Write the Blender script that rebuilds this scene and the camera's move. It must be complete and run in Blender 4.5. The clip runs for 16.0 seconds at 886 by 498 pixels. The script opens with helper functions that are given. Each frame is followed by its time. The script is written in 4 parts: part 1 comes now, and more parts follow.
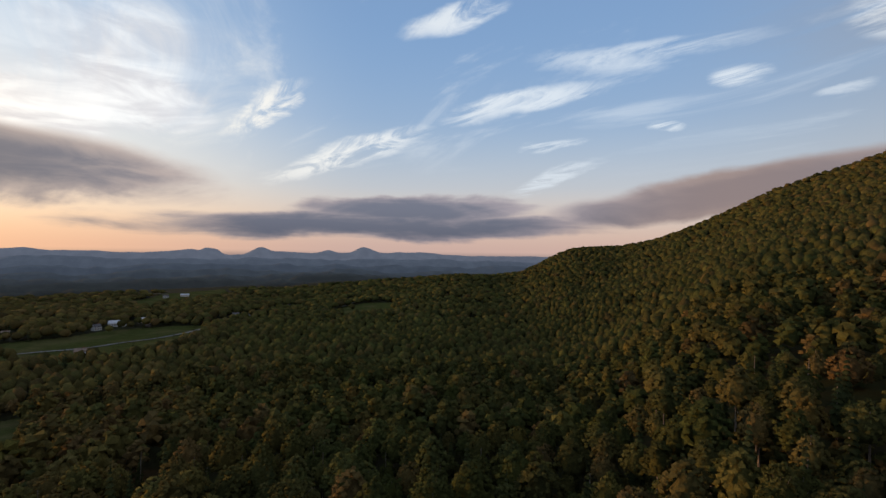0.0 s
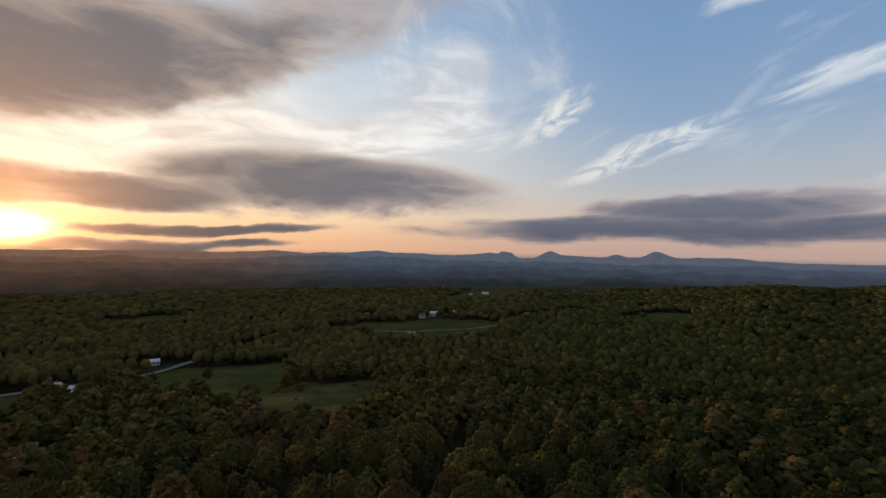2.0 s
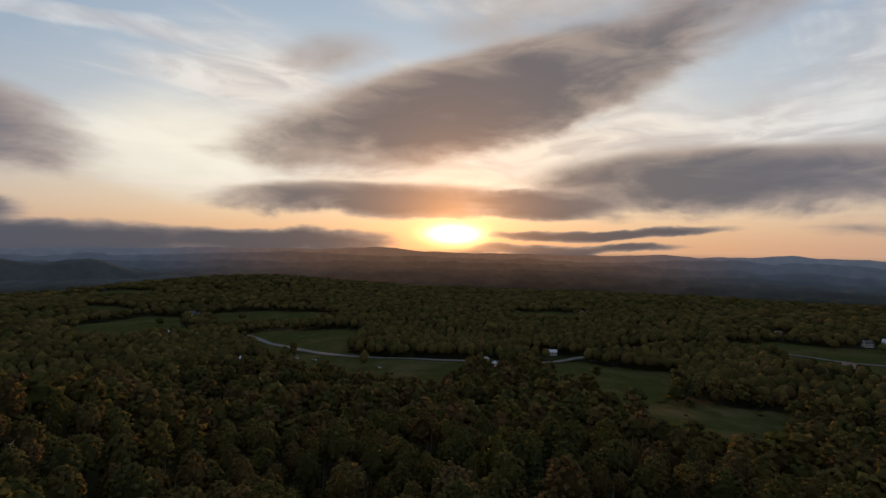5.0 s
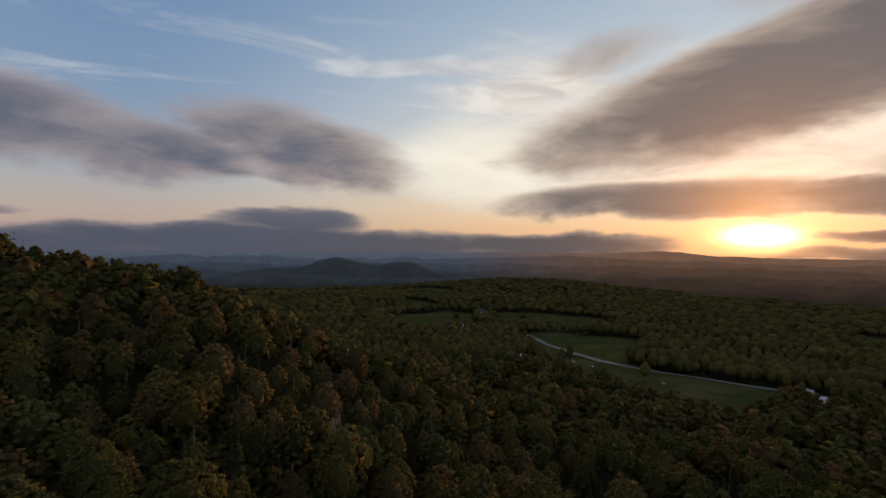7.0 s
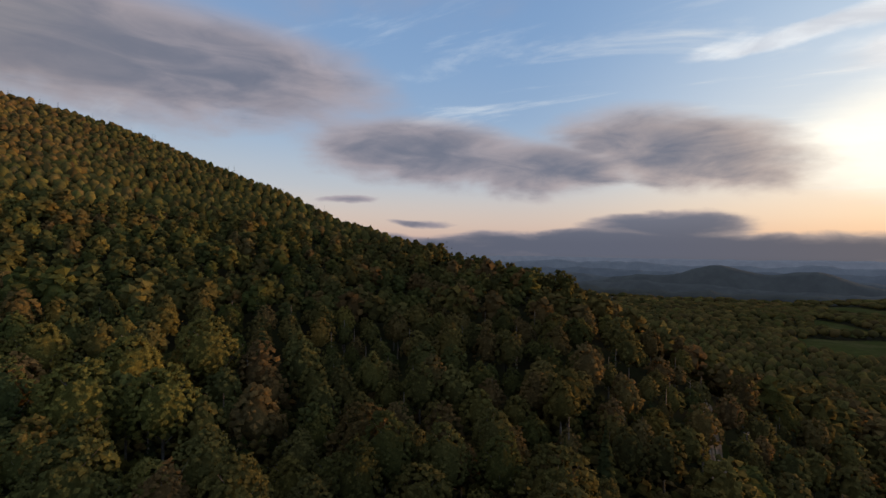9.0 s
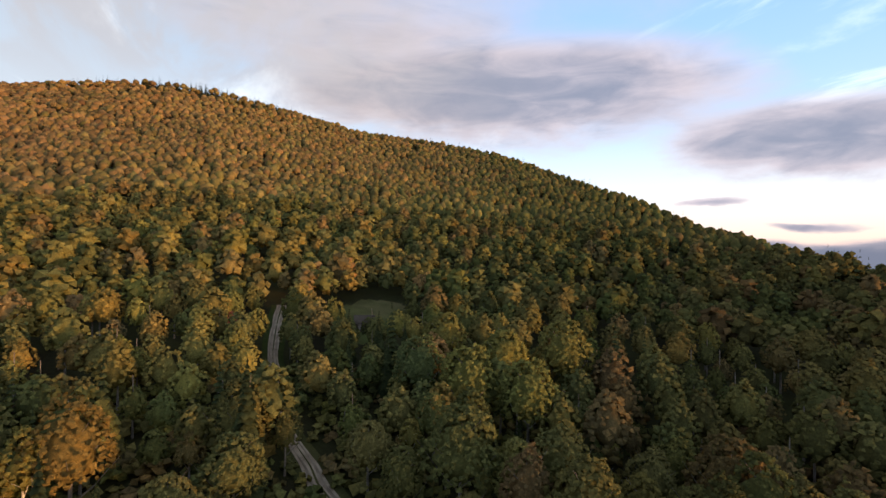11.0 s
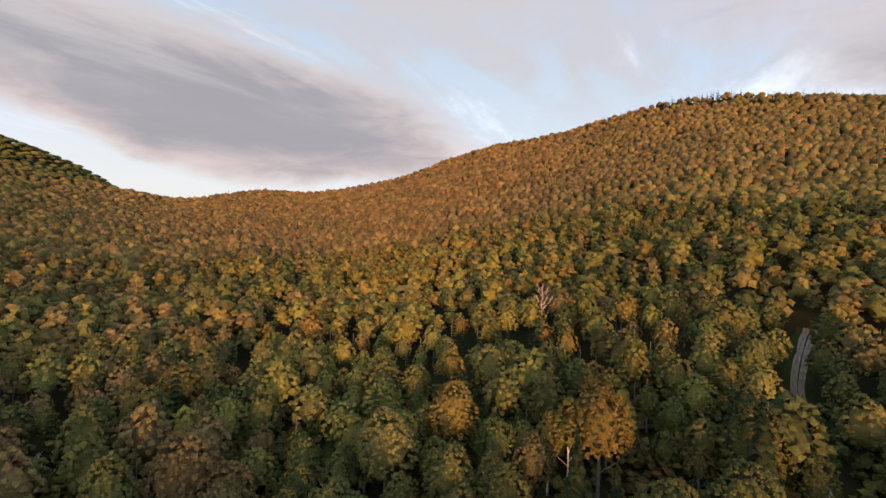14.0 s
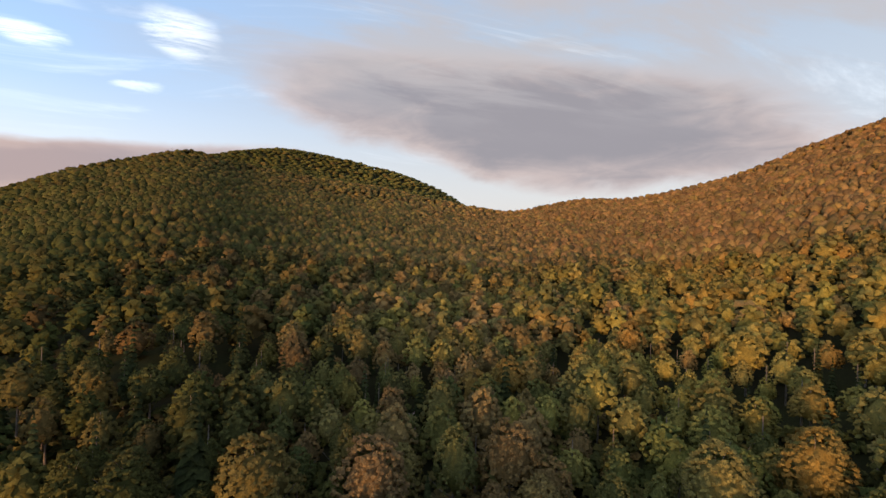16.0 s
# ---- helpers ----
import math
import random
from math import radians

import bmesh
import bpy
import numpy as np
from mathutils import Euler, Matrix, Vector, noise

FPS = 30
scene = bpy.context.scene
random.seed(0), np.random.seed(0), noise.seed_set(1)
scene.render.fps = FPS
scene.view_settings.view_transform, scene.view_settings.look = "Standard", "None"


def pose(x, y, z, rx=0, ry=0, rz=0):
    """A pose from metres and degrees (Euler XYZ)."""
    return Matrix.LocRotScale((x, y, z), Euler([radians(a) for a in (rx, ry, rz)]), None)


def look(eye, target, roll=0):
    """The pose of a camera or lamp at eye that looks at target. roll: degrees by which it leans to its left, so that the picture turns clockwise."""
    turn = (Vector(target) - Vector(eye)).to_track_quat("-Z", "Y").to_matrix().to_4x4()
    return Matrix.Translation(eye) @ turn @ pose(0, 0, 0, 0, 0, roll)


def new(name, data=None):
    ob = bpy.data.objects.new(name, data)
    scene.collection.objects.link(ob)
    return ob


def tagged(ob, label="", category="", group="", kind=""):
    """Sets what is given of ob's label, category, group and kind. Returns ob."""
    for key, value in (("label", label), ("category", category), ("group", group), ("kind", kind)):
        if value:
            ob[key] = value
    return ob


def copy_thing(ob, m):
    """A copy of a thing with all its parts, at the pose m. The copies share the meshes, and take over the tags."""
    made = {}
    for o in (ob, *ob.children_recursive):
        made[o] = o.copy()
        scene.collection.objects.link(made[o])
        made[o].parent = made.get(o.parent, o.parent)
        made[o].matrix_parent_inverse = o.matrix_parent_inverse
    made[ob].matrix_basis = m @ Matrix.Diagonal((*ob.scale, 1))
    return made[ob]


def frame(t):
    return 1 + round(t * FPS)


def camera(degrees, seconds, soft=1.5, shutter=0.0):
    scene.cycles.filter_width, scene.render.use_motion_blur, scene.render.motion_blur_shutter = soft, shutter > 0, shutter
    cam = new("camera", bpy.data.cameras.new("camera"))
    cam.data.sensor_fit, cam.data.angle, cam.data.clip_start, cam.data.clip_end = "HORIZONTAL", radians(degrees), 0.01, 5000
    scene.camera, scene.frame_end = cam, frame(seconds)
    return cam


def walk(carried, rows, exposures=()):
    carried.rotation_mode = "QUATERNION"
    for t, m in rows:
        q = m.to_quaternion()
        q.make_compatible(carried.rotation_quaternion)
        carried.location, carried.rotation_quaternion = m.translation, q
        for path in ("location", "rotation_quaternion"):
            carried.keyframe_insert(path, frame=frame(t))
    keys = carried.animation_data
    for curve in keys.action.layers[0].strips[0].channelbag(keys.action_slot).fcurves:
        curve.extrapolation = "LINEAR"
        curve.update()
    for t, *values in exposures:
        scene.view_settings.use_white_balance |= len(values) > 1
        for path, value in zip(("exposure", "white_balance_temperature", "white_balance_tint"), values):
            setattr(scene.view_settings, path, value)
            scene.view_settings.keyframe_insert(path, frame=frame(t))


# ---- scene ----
# ---- camera: hovers and turns to its left ----
TURN = ((0.0, 0, 0, 0), (0.5, 8.4, 0.1, -0.1), (1.0, 17, 0.2, -0.2), (1.5, 25.4, 0.3, -0.3), (2.0, 33.6, 0.4, -0.4),
        (2.5, 41.7, 0.3, -0.6), (3.0, 50, 0.3, -0.7), (3.5, 57.8, 0.4, -0.8), (4.0, 65, 0.4, -0.8), (6.5, 100.1, 0.5, -0.9),
        (7.0, 110.2, 0.5, -0.9), (7.5, 121.3, 0.5, -1), (8.0, 132.2, 0.5, -1.1), (8.5, 142.7, 0.5, -1.2),
        (9.0, 152.7, 0.4, -1.3), (11.5, 203.1, 0, -1.9), (12.0, 212.6, -0.1, -2), (12.5, 222.2, -0.2, -2.1),
        (13.0, 231.8, -0.3, -2), (13.5, 240.9, -0.4, -2), (14.0, 249.9, -0.5, -2), (14.5, 259, -0.6, -2),
        (15.0, 268.3, -0.6, -1.9), (15.5, 277.5, -0.8, -1.8), (16.0, 286.8, -0.8, -1.7))
LEVEL = pose(0, 0, 0, 0, -0.8, 0)
EXPOSURE = ((0.0, 0.22), (2.0, 0.0), (4.0, -0.2), (6.5, -0.3), (8.0, -0.05), (9.0, 0.16), (11.5, 1.28), (14.0, 1.2), (16.0, 1.02))
cam = camera(85.9, 16.0)
walk(cam, [(t, Matrix.Translation((0, 0, 51.3)) @ LEVEL @ pose(0, 0, 0, 90 + p, r, y)) for t, y, p, r in TURN], EXPOSURE)

# ---- sky, clouds and the low sun ----
SUN_AZ, SUN_EL = 76.6, 1.9
world = bpy.data.worlds.new("evening_sky")
world.use_nodes = True
scene.world = world
NT = world.node_tree
NT.nodes.clear()


def num(tree, op, *args, clamp=False):
    n = tree.nodes.new("ShaderNodeMath")
    n.operation, n.use_clamp = op, clamp
    for i, a in enumerate(args):
        if isinstance(a, (int, float)):
            n.inputs[i].default_value = a
        else:
            tree.links.new(a, n.inputs[i])
    return n.outputs[0]


def blend(tree, f, a, b, kind="MIX"):
    n = tree.nodes.new("ShaderNodeMix")
    n.data_type, n.blend_type = "RGBA", kind
    for key, v in ((0, f), (6, a), (7, b)):
        if isinstance(v, (int, float)):
            n.inputs[key].default_value = v
        elif isinstance(v, tuple):
            n.inputs[key].default_value = (*v, 1)
        else:
            tree.links.new(v, n.inputs[key])
    return n.outputs[2]


def span(tree, v, a, b, lo=0.0, hi=1.0):
    n = tree.nodes.new("ShaderNodeMapRange")
    n.interpolation_type = "SMOOTHSTEP"
    tree.links.new(v, n.inputs[0])
    for i, k in enumerate((a, b, lo, hi)):
        n.inputs[i + 1].default_value = k
    return n.outputs[0]


def grain(tree, vector, scale, detail=5.0, rough=0.55, warp=0.0):
    n = tree.nodes.new("ShaderNodeTexNoise")
    tree.links.new(vector, n.inputs["Vector"])
    for key, v in (("Scale", scale), ("Detail", detail), ("Roughness", rough), ("Distortion", warp)):
        n.inputs[key].default_value = v
    return n.outputs["Fac"]


def W(op, *args, clamp=False):
    return num(NT, op, *args, clamp=clamp)


coord = NT.nodes.new("ShaderNodeTexCoord").outputs["Generated"]
parts = NT.nodes.new("ShaderNodeSeparateXYZ")
NT.links.new(coord, parts.inputs[0])
DX, DY, DZ = parts.outputs
AZ0 = W("MULTIPLY", W("ARCTAN2", W("MULTIPLY", DX, -1.0), DY), 57.2958)
EL0 = W("MULTIPLY", W("ARCSINE", W("MINIMUM", W("MAXIMUM", DZ, -1.0), 1.0)), 57.2958)


def stretched(sx, sy, sz):
    n = NT.nodes.new("ShaderNodeMapping")
    n.inputs["Scale"].default_value = (sx, sy, sz)
    NT.links.new(coord, n.inputs[0])
    return n.outputs[0]


flat = stretched(1, 1, 3.4)
ROUGH = grain(NT, flat, 3.0, 7, 0.6, 0.3)
FINE = grain(NT, stretched(1, 1, 2.3), 4.6, 6, 0.55, 0.3)
BAND = grain(NT, stretched(1, 1, 9.0), 4.0, 8, 0.58, 0.6)
SOFT = grain(NT, stretched(1, 1, 4.0), 6.0, 6, 0.55, 0.8)
WAVE = grain(NT, stretched(1, 1, 2.0), 1.6, 3, 0.5)
# wind-drawn streaks on a plane overhead
low = W("ADD", W("MAXIMUM", DZ, 0.0), 0.09)
px_, py_ = W("DIVIDE", DX, low), W("DIVIDE", DY, low)
plane = NT.nodes.new("ShaderNodeCombineXYZ")
NT.links.new(W("ADD", W("MULTIPLY", px_, 0.6 * 0.35), W("MULTIPLY", py_, -0.8 * 0.35)), plane.inputs[0])
NT.links.new(W("ADD", W("MULTIPLY", px_, 0.8), W("MULTIPLY", py_, 0.6)), plane.inputs[1])
SILK = grain(NT, plane.outputs[0], 3.6, 9, 0.66, 1.6)
STREAK = grain(NT, plane.outputs[0], 1.7, 7, 0.62, 0.8)
ALTO = grain(NT, plane.outputs[0], 3.2, 6, 0.6, 0.5)
AZ = W("ADD", AZ0, W("MULTIPLY", W("SUBTRACT", ROUGH, 0.5), 9.0))
EL = W("ADD", EL0, W("MULTIPLY", W("SUBTRACT", FINE, 0.5), 3.0))
EL = W("ADD", EL, W("MULTIPLY", W("SUBTRACT", WAVE, 0.5), 1.5))

sun_way = Vector((-math.sin(radians(SUN_AZ)) * math.cos(radians(SUN_EL)), math.cos(radians(SUN_AZ)) * math.cos(radians(SUN_EL)),
                  math.sin(radians(SUN_EL))))
cosine = W("ADD", W("ADD", W("MULTIPLY", DX, sun_way.x), W("MULTIPLY", DY, sun_way.y)), W("MULTIPLY", DZ, sun_way.z))
OFF = W("MULTIPLY", W("ARCCOSINE", W("MINIMUM", cosine, 1.0)), 57.2958)
DAZ = W("WRAP", W("SUBTRACT", AZ0, SUN_AZ), 180.0, -180.0)

air = NT.nodes.new("ShaderNodeTexSky")
air.sky_type, air.sun_disc = "NISHITA", False
air.sun_elevation, air.sun_rotation = radians(SUN_EL), radians(-SUN_AZ)
air.air_density, air.dust_density, air.ozone_density = 1.0, 1.5, 2.0


def bands(stops):
    n = NT.nodes.new("ShaderNodeValToRGB")
    n.color_ramp.interpolation = "B_SPLINE"
    el = n.color_ramp.elements
    while len(el) < len(stops):
        el.new(0.5)
    for e, (at, c) in zip(el, stops):
        e.position, e.color = at, (*c, 1)
    NT.links.new(W("DIVIDE", W("MAXIMUM", EL0, 0.0), 60.0), n.inputs[0])
    return n.outputs[0]


toward = bands(((0, (0.82, 0.44, 0.25)), (0.06, (0.95, 0.68, 0.42)), (0.15, (0.92, 0.86, 0.75)), (0.3, (0.66, 0.72, 0.76)),
                (0.5, (0.36, 0.50, 0.66)), (1.0, (0.28, 0.31, 0.36))))
aside = bands(((0, (0.50, 0.34, 0.30)), (0.05, (0.60, 0.46, 0.38)), (0.12, (0.45, 0.49, 0.53)), (0.25, (0.235, 0.355, 0.53)),
               (0.5, (0.14, 0.265, 0.49)), (1.0, (0.24, 0.28, 0.36))))
away = bands(((0, (0.36, 0.335, 0.33)), (0.08, (0.37, 0.36, 0.36)), (0.2, (0.31, 0.335, 0.375)), (0.4, (0.235, 0.28, 0.345)),
              (0.7, (0.18, 0.22, 0.30)), (1.0, (0.22, 0.24, 0.29))))
SKY = blend(NT, span(NT, OFF, 20, 70), toward, aside)
SKY = blend(NT, span(NT, OFF, 95, 150), SKY, away)
hint = NT.nodes.new("ShaderNodeVectorMath")
hint.operation = "SCALE"
NT.links.new(air.outputs[0], hint.inputs[0])
hint.inputs["Scale"].default_value = 0.08
SKY = blend(NT, 0.3, SKY, hint.outputs[0], "ADD")
# thin bright veil round the sun
VEIL = blend(NT, span(NT, OFF, 8, 50), (1.16, 0.99, 0.80), (0.90, 0.91, 0.91))
VEIL = blend(NT, span(NT, SOFT, 0.36, 0.66), blend(NT, 1.0, VEIL, (0.70, 0.69, 0.72), "MULTIPLY"), VEIL)
CIRRUS = blend(NT, span(NT, OFF, 30, 90), (1.0, 0.92, 0.78), (0.66, 0.72, 0.78))
GREY = blend(NT, span(NT, OFF, 10, 60), (0.180, 0.160, 0.160), (0.142, 0.156, 0.208))
GREY = blend(NT, span(NT, OFF, 95, 150), GREY, (0.172, 0.163, 0.180))
PALE = blend(NT, span(NT, OFF, 15, 80), (0.56, 0.44, 0.36), (0.36, 0.32, 0.35))
PALE = blend(NT, span(NT, OFF, 95, 140), PALE, (0.33, 0.275, 0.265))
# the bank in the north still takes rosy light; banks near the horizon lie dim behind miles of air
ROSY = W("MULTIPLY", span(NT, DY, 0.55, 0.85), span(NT, OFF, 85, 108))
GREY, PALE = blend(NT, ROSY, GREY, (0.235, 0.185, 0.185)), blend(NT, ROSY, PALE, (0.32, 0.245, 0.225))
GREY = blend(NT, span(NT, EL0, 5.5, 0.5), GREY, blend(NT, 1.0, GREY, (0.62, 0.66, 0.70), "MULTIPLY"))
PALE = blend(NT, span(NT, EL0, 5.5, 0.5), PALE, blend(NT, 1.0, PALE, (0.70, 0.70, 0.72), "MULTIPLY"))


def oval(az, el, w, h, slope, below):
    x = W("WRAP", W("SUBTRACT", AZ, az), 180.0, -180.0)
    y = W("SUBTRACT", W("SUBTRACT", EL, el), W("MULTIPLY", x, slope))
    up = W("DIVIDE", W("MAXIMUM", y, 0.0), h)
    dn = W("DIVIDE", W("MINIMUM", y, 0.0), below)
    yy = W("ADD", up, dn)
    xx = W("DIVIDE", x, w)
    return W("ADD", W("MULTIPLY", xx, xx), W("MULTIPLY", yy, yy)), yy


BANKS = []


def cloud(az, el, w, h, slope=0.0, below=0.0, dense=1.0, soft=0.75, ragged=1.8):
    """A grey cloud bank, to be merged with the others."""
    d, y = oval(az, el, w, h, slope, below or h)
    worn = BAND if h < 2.2 else FINE
    body = W("ADD", W("MULTIPLY", W("SUBTRACT", 1.22, d), 1.5 * dense), W("MULTIPLY", W("SUBTRACT", worn, 0.5), ragged))
    BANKS.append(W("MULTIPLY", body, 0.75 / soft))


def merged():
    """All banks as one layer: paler where it is thin."""
    global SKY
    total = BANKS[0]
    for b in BANKS[1:]:
        total = W("SMOOTH_MAX", total, b, 0.35)
    cover = W("MULTIPLY", span(NT, total, -0.1, 0.9), 0.97)
    thick = W("ADD", total, W("MULTIPLY", W("SUBTRACT", SOFT, 0.5), 1.9))
    tone = blend(NT, span(NT, thick, 0.15, 1.7), PALE, GREY)
    SKY = blend(NT, cover, SKY, tone)


def veil(az, el, w, h, slope=0.0, dense=0.9, streaky=2.0, soft=0.9):
    global SKY
    d, _ = oval(az, el, w, h, slope, h)
    body = W("ADD", W("SUBTRACT", 1.0, d), W("MULTIPLY", W("SUBTRACT", STREAK, 0.52), streaky))
    SKY = blend(NT, W("MULTIPLY", span(NT, body, 0.0, soft), dense), SKY, VEIL)


def wisp(az, el, w, h, slope=0.0, dense=0.95, soft=0.9):
    global SKY
    d, _ = oval(az, el, w * 1.15, h * 1.25, slope, h * 1.25)
    cover = W("MULTIPLY", span(NT, W("SUBTRACT", 1.0, d), 0.0, soft), span(NT, SILK, 0.36, 0.58))
    SKY = blend(NT, W("MULTIPLY", cover, dense * 0.92), SKY, CIRRUS)


# high thin cloud
cirrus = W("MULTIPLY", span(NT, STREAK, 0.52, 0.74), span(NT, EL0, 7, 16))
SKY = blend(NT, W("MULTIPLY", cirrus, 0.55), SKY, CIRRUS)
veil(76, 12, 42, 9, 0.0, 0.85, 1.6, 1.2)
veil(50, 20, 15, 8, -0.1, 0.75, 3.0, 2.0)
veil(36, 18, 13, 7, -0.1, 0.7, 2.4, 1.5)
veil(100, 19, 12, 7, 0.0, 0.65, 1.8, 1.6)
veil(106, 9, 13, 5.5, 0.0, 0.9, 1.6, 1.4)
veil(38, 14, 12, 4.5, -0.1, 0.6)
veil(48, 12.5, 18, 3.4, -0.03, 0.95)
veil(62, 11.6, 13, 2.4, -0.05)
veil(101, 9.5, 13, 3.6, 0.07, 0.8)
veil(95, 10.5, 9, 4.5, -0.17)
veil(102, 18.4, 13, 3.0, -0.09, 0.7)
veil(113, 20.6, 15, 1.3, -0.07, 0.6)
veil(104, 17.7, 6, 1.2, 0, 0.6)
veil(70, 30, 30, 7, 0, 0.7, 1.8)
veil(31.8, 15, 6.5, 3.0, 0.15, 0.5)
wisp(10.5, 11.3, 9.5, 1.6, -0.37)
wisp(350.7, 17.3, 9.5, 1.2, -0.15)
wisp(357.9, 26.2, 6.0, 1.4, -0.22)
wisp(338, 21.3, 12, 1.1, 0.0, 0.6)
wisp(329.7, 17.8, 3.2, 0.9, 0.1)
wisp(335, 13.7, 2.0, 0.55, 0.05)
wisp(347, 8.6, 6.0, 1.1, -0.33, 0.7)
wisp(20.4, 15.4, 5.0, 1.5, -0.57)
wisp(347, 12.6, 3.6, 0.6, -0.16, 0.7)
wisp(316, 20.6, 4.4, 2.2, 0.08)
wisp(320.5, 14.8, 2.6, 0.5, -0.07, 0.6)
glow, _ = oval(105, 9.5, 15, 7, 0.0, 6)
SKY = blend(NT, W("MULTIPLY", span(NT, W("SUBTRACT", 1.0, glow), 0.0, 1.0), 0.75), SKY, (1.16, 1.08, 0.90))
# grey banks, sunward side
cloud(74, 16.8, 27, 6.0, -0.23, 6.4)
cloud(50, 25, 17, 5.0, -0.18, 5.0, dense=0.75, soft=1.5)
cloud(91, 21.4, 6, 2.4, -0.1, dense=0.5, soft=1.5)
cloud(66, 25.5, 14, 4.0, -0.1, dense=0.5, soft=1.6)
cloud(47, 7.1, 21.5, 3.9, 0.02, 3.7)
cloud(86, 5.2, 18, 2.2, -0.01, 2.2)
cloud(67, 5.3, 11, 1.8, -0.02, 1.7)
cloud(59.5, 1.9, 13, 0.7, -0.03, ragged=1.2)
cloud(98, 0.4, 14, 1.5, -0.02, 2.2, dense=1.2, ragged=1.2)
cloud(64, 0.0, 12, 0.7, -0.02, ragged=1.0)
cloud(9, 2.6, 28, 1.7, -0.01, 1.8, ragged=1.8)
cloud(3.7, 4.8, 15, 1.6, -0.03, 1.8, ragged=1.8)
cloud(325, 6.6, 23, 2.7, -0.13, 2.4, dense=1.2, soft=0.9, ragged=1.2)
# southern side
cloud(153, 10.8, 16.5, 4.6, 0.10, 4.2, dense=0.85, soft=0.9, ragged=2.2)
cloud(126, 10.8, 13, 4.7, 0.22, 4.3, dense=0.85, soft=0.9, ragged=2.2)
cloud(140, 10.3, 9, 2.6, 0.1, 2.4, dense=0.6)
cloud(127, 2.4, 9, 1.9, -0.01, 1.6, ragged=1.6)
cloud(126, 0.4, 32, 1.9, 0.01, 2.6, dense=1.3, ragged=1.1)
cloud(155, 0.2, 26, 1.4, 0.0, 2.0, dense=1.0, ragged=1.2)
cloud(155.4, 3.1, 4.2, 0.5, ragged=0.8, dense=0.6)
cloud(164, 5.7, 3.4, 0.5, ragged=0.8, dense=0.6)
# over the hill
cloud(186, 18.2, 27, 6.6, 0.03, 6.2, dense=1.1, soft=1.1, ragged=1.5)
cloud(203, 24, 24, 8.0, 0.10, 7.0, dense=0.8, soft=1.6, ragged=1.5)
cloud(277, 15.3, 31, 6.4, 0.10, 6.9, dense=1.1, soft=0.8, ragged=1.2)
cloud(222, 36, 75, 16, 0.0, 14.0, dense=0.75, soft=2.0, ragged=2.2)
merged()
# mottled high layer over the hill
alto = W("MULTIPLY", span(NT, ALTO, 0.36, 0.6), W("MULTIPLY", span(NT, OFF, 100, 140), span(NT, EL0, 12, 22)))
SKY = blend(NT, W("MULTIPLY", alto, 0.75), SKY, (0.285, 0.272, 0.282))
# bank over the north, the sky behind and overhead goes on with the same broken cloud
over = W("MULTIPLY", span(NT, ROUGH, 0.45, 0.7), span(NT, EL0, 32, 50))
SKY = blend(NT, W("MULTIPLY", over, 0.5), SKY, (0.40, 0.40, 0.43))
# the sun in its gap between the banks
ex = W("DIVIDE", DAZ, 2.5)
ey = W("DIVIDE", W("SUBTRACT", EL0, 1.45), 0.85)
core = W("EXPONENT", W("MULTIPLY", W("ADD", W("MULTIPLY", ex, ex), W("MULTIPLY", ey, ey)), -1.0))
halo = W("EXPONENT", W("DIVIDE", OFF, -5.0))
SKY = blend(NT, W("MULTIPLY", halo, 1.0), SKY, (1.5, 0.58, 0.13), "ADD")
SKY = blend(NT, core, SKY, (9.0, 6.0, 2.6), "ADD")
# haze under the horizon
SKY = blend(NT, span(NT, EL0, -0.2, -1.5), SKY, (0.10, 0.10, 0.12))
back = NT.nodes.new("ShaderNodeBackground")
NT.links.new(SKY, back.inputs[0])
back.inputs[1].default_value = 1.0
NT.links.new(back.outputs[0], NT.nodes.new("ShaderNodeOutputWorld").inputs[0])

sun = new("sun", bpy.data.lights.new("sun", "SUN"))
sun.data.energy, sun.data.angle, sun.data.color = 3.1, radians(6.0), (1.0, 0.54, 0.25)
sun.matrix_world = look(sun_way * 300, (0, 0, 0))

# ---- materials ----
def material(name):
    m = bpy.data.materials.new(name)
    m.use_nodes = True
    t = m.node_tree
    return m, t, t.nodes["Principled BSDF"]


def place_vector(t, scale=1.0):
    """World place, in metres."""
    n = t.nodes.new("ShaderNodeMapping")
    n.inputs["Scale"].default_value = (scale, scale, scale)
    t.links.new(t.nodes.new("ShaderNodeNewGeometry").outputs["Position"], n.inputs[0])
    return n.outputs[0]


def bumped(t, p, height_socket, strength, distance):
    b = t.nodes.new("ShaderNodeBump")
    b.inputs["Strength"].default_value, b.inputs["Distance"].default_value = strength, distance
    t.links.new(height_socket, b.inputs["Height"])
    t.links.new(b.outputs[0], p.inputs["Normal"])


def two_tone(name, a, b, scale, rough=0.8, fine=12.0, relief=0.0, amount=0.35, metal=0.0):
    """Two colours mixed by broad stains and fine grain."""
    m, t, p = material(name)
    v = place_vector(t)
    broad, small = grain(t, v, scale, 4), grain(t, v, scale * fine, 5, 0.65)
    c = blend(t, span(t, broad, 0.3, 0.7), a, b)
    c = blend(t, amount, c, blend(t, span(t, small, 0.3, 0.7), (0.25, 0.25, 0.25), (1.0, 1.0, 1.0)), "MULTIPLY")
    t.links.new(c, p.inputs["Base Color"])
    p.inputs["Roughness"].default_value, p.inputs["Metallic"].default_value = rough, metal
    p.inputs["Specular IOR Level"].default_value = 0.05 if rough > 0.8 else 0.5
    if relief:
        bumped(t, p, small, 0.6, relief)
    return m


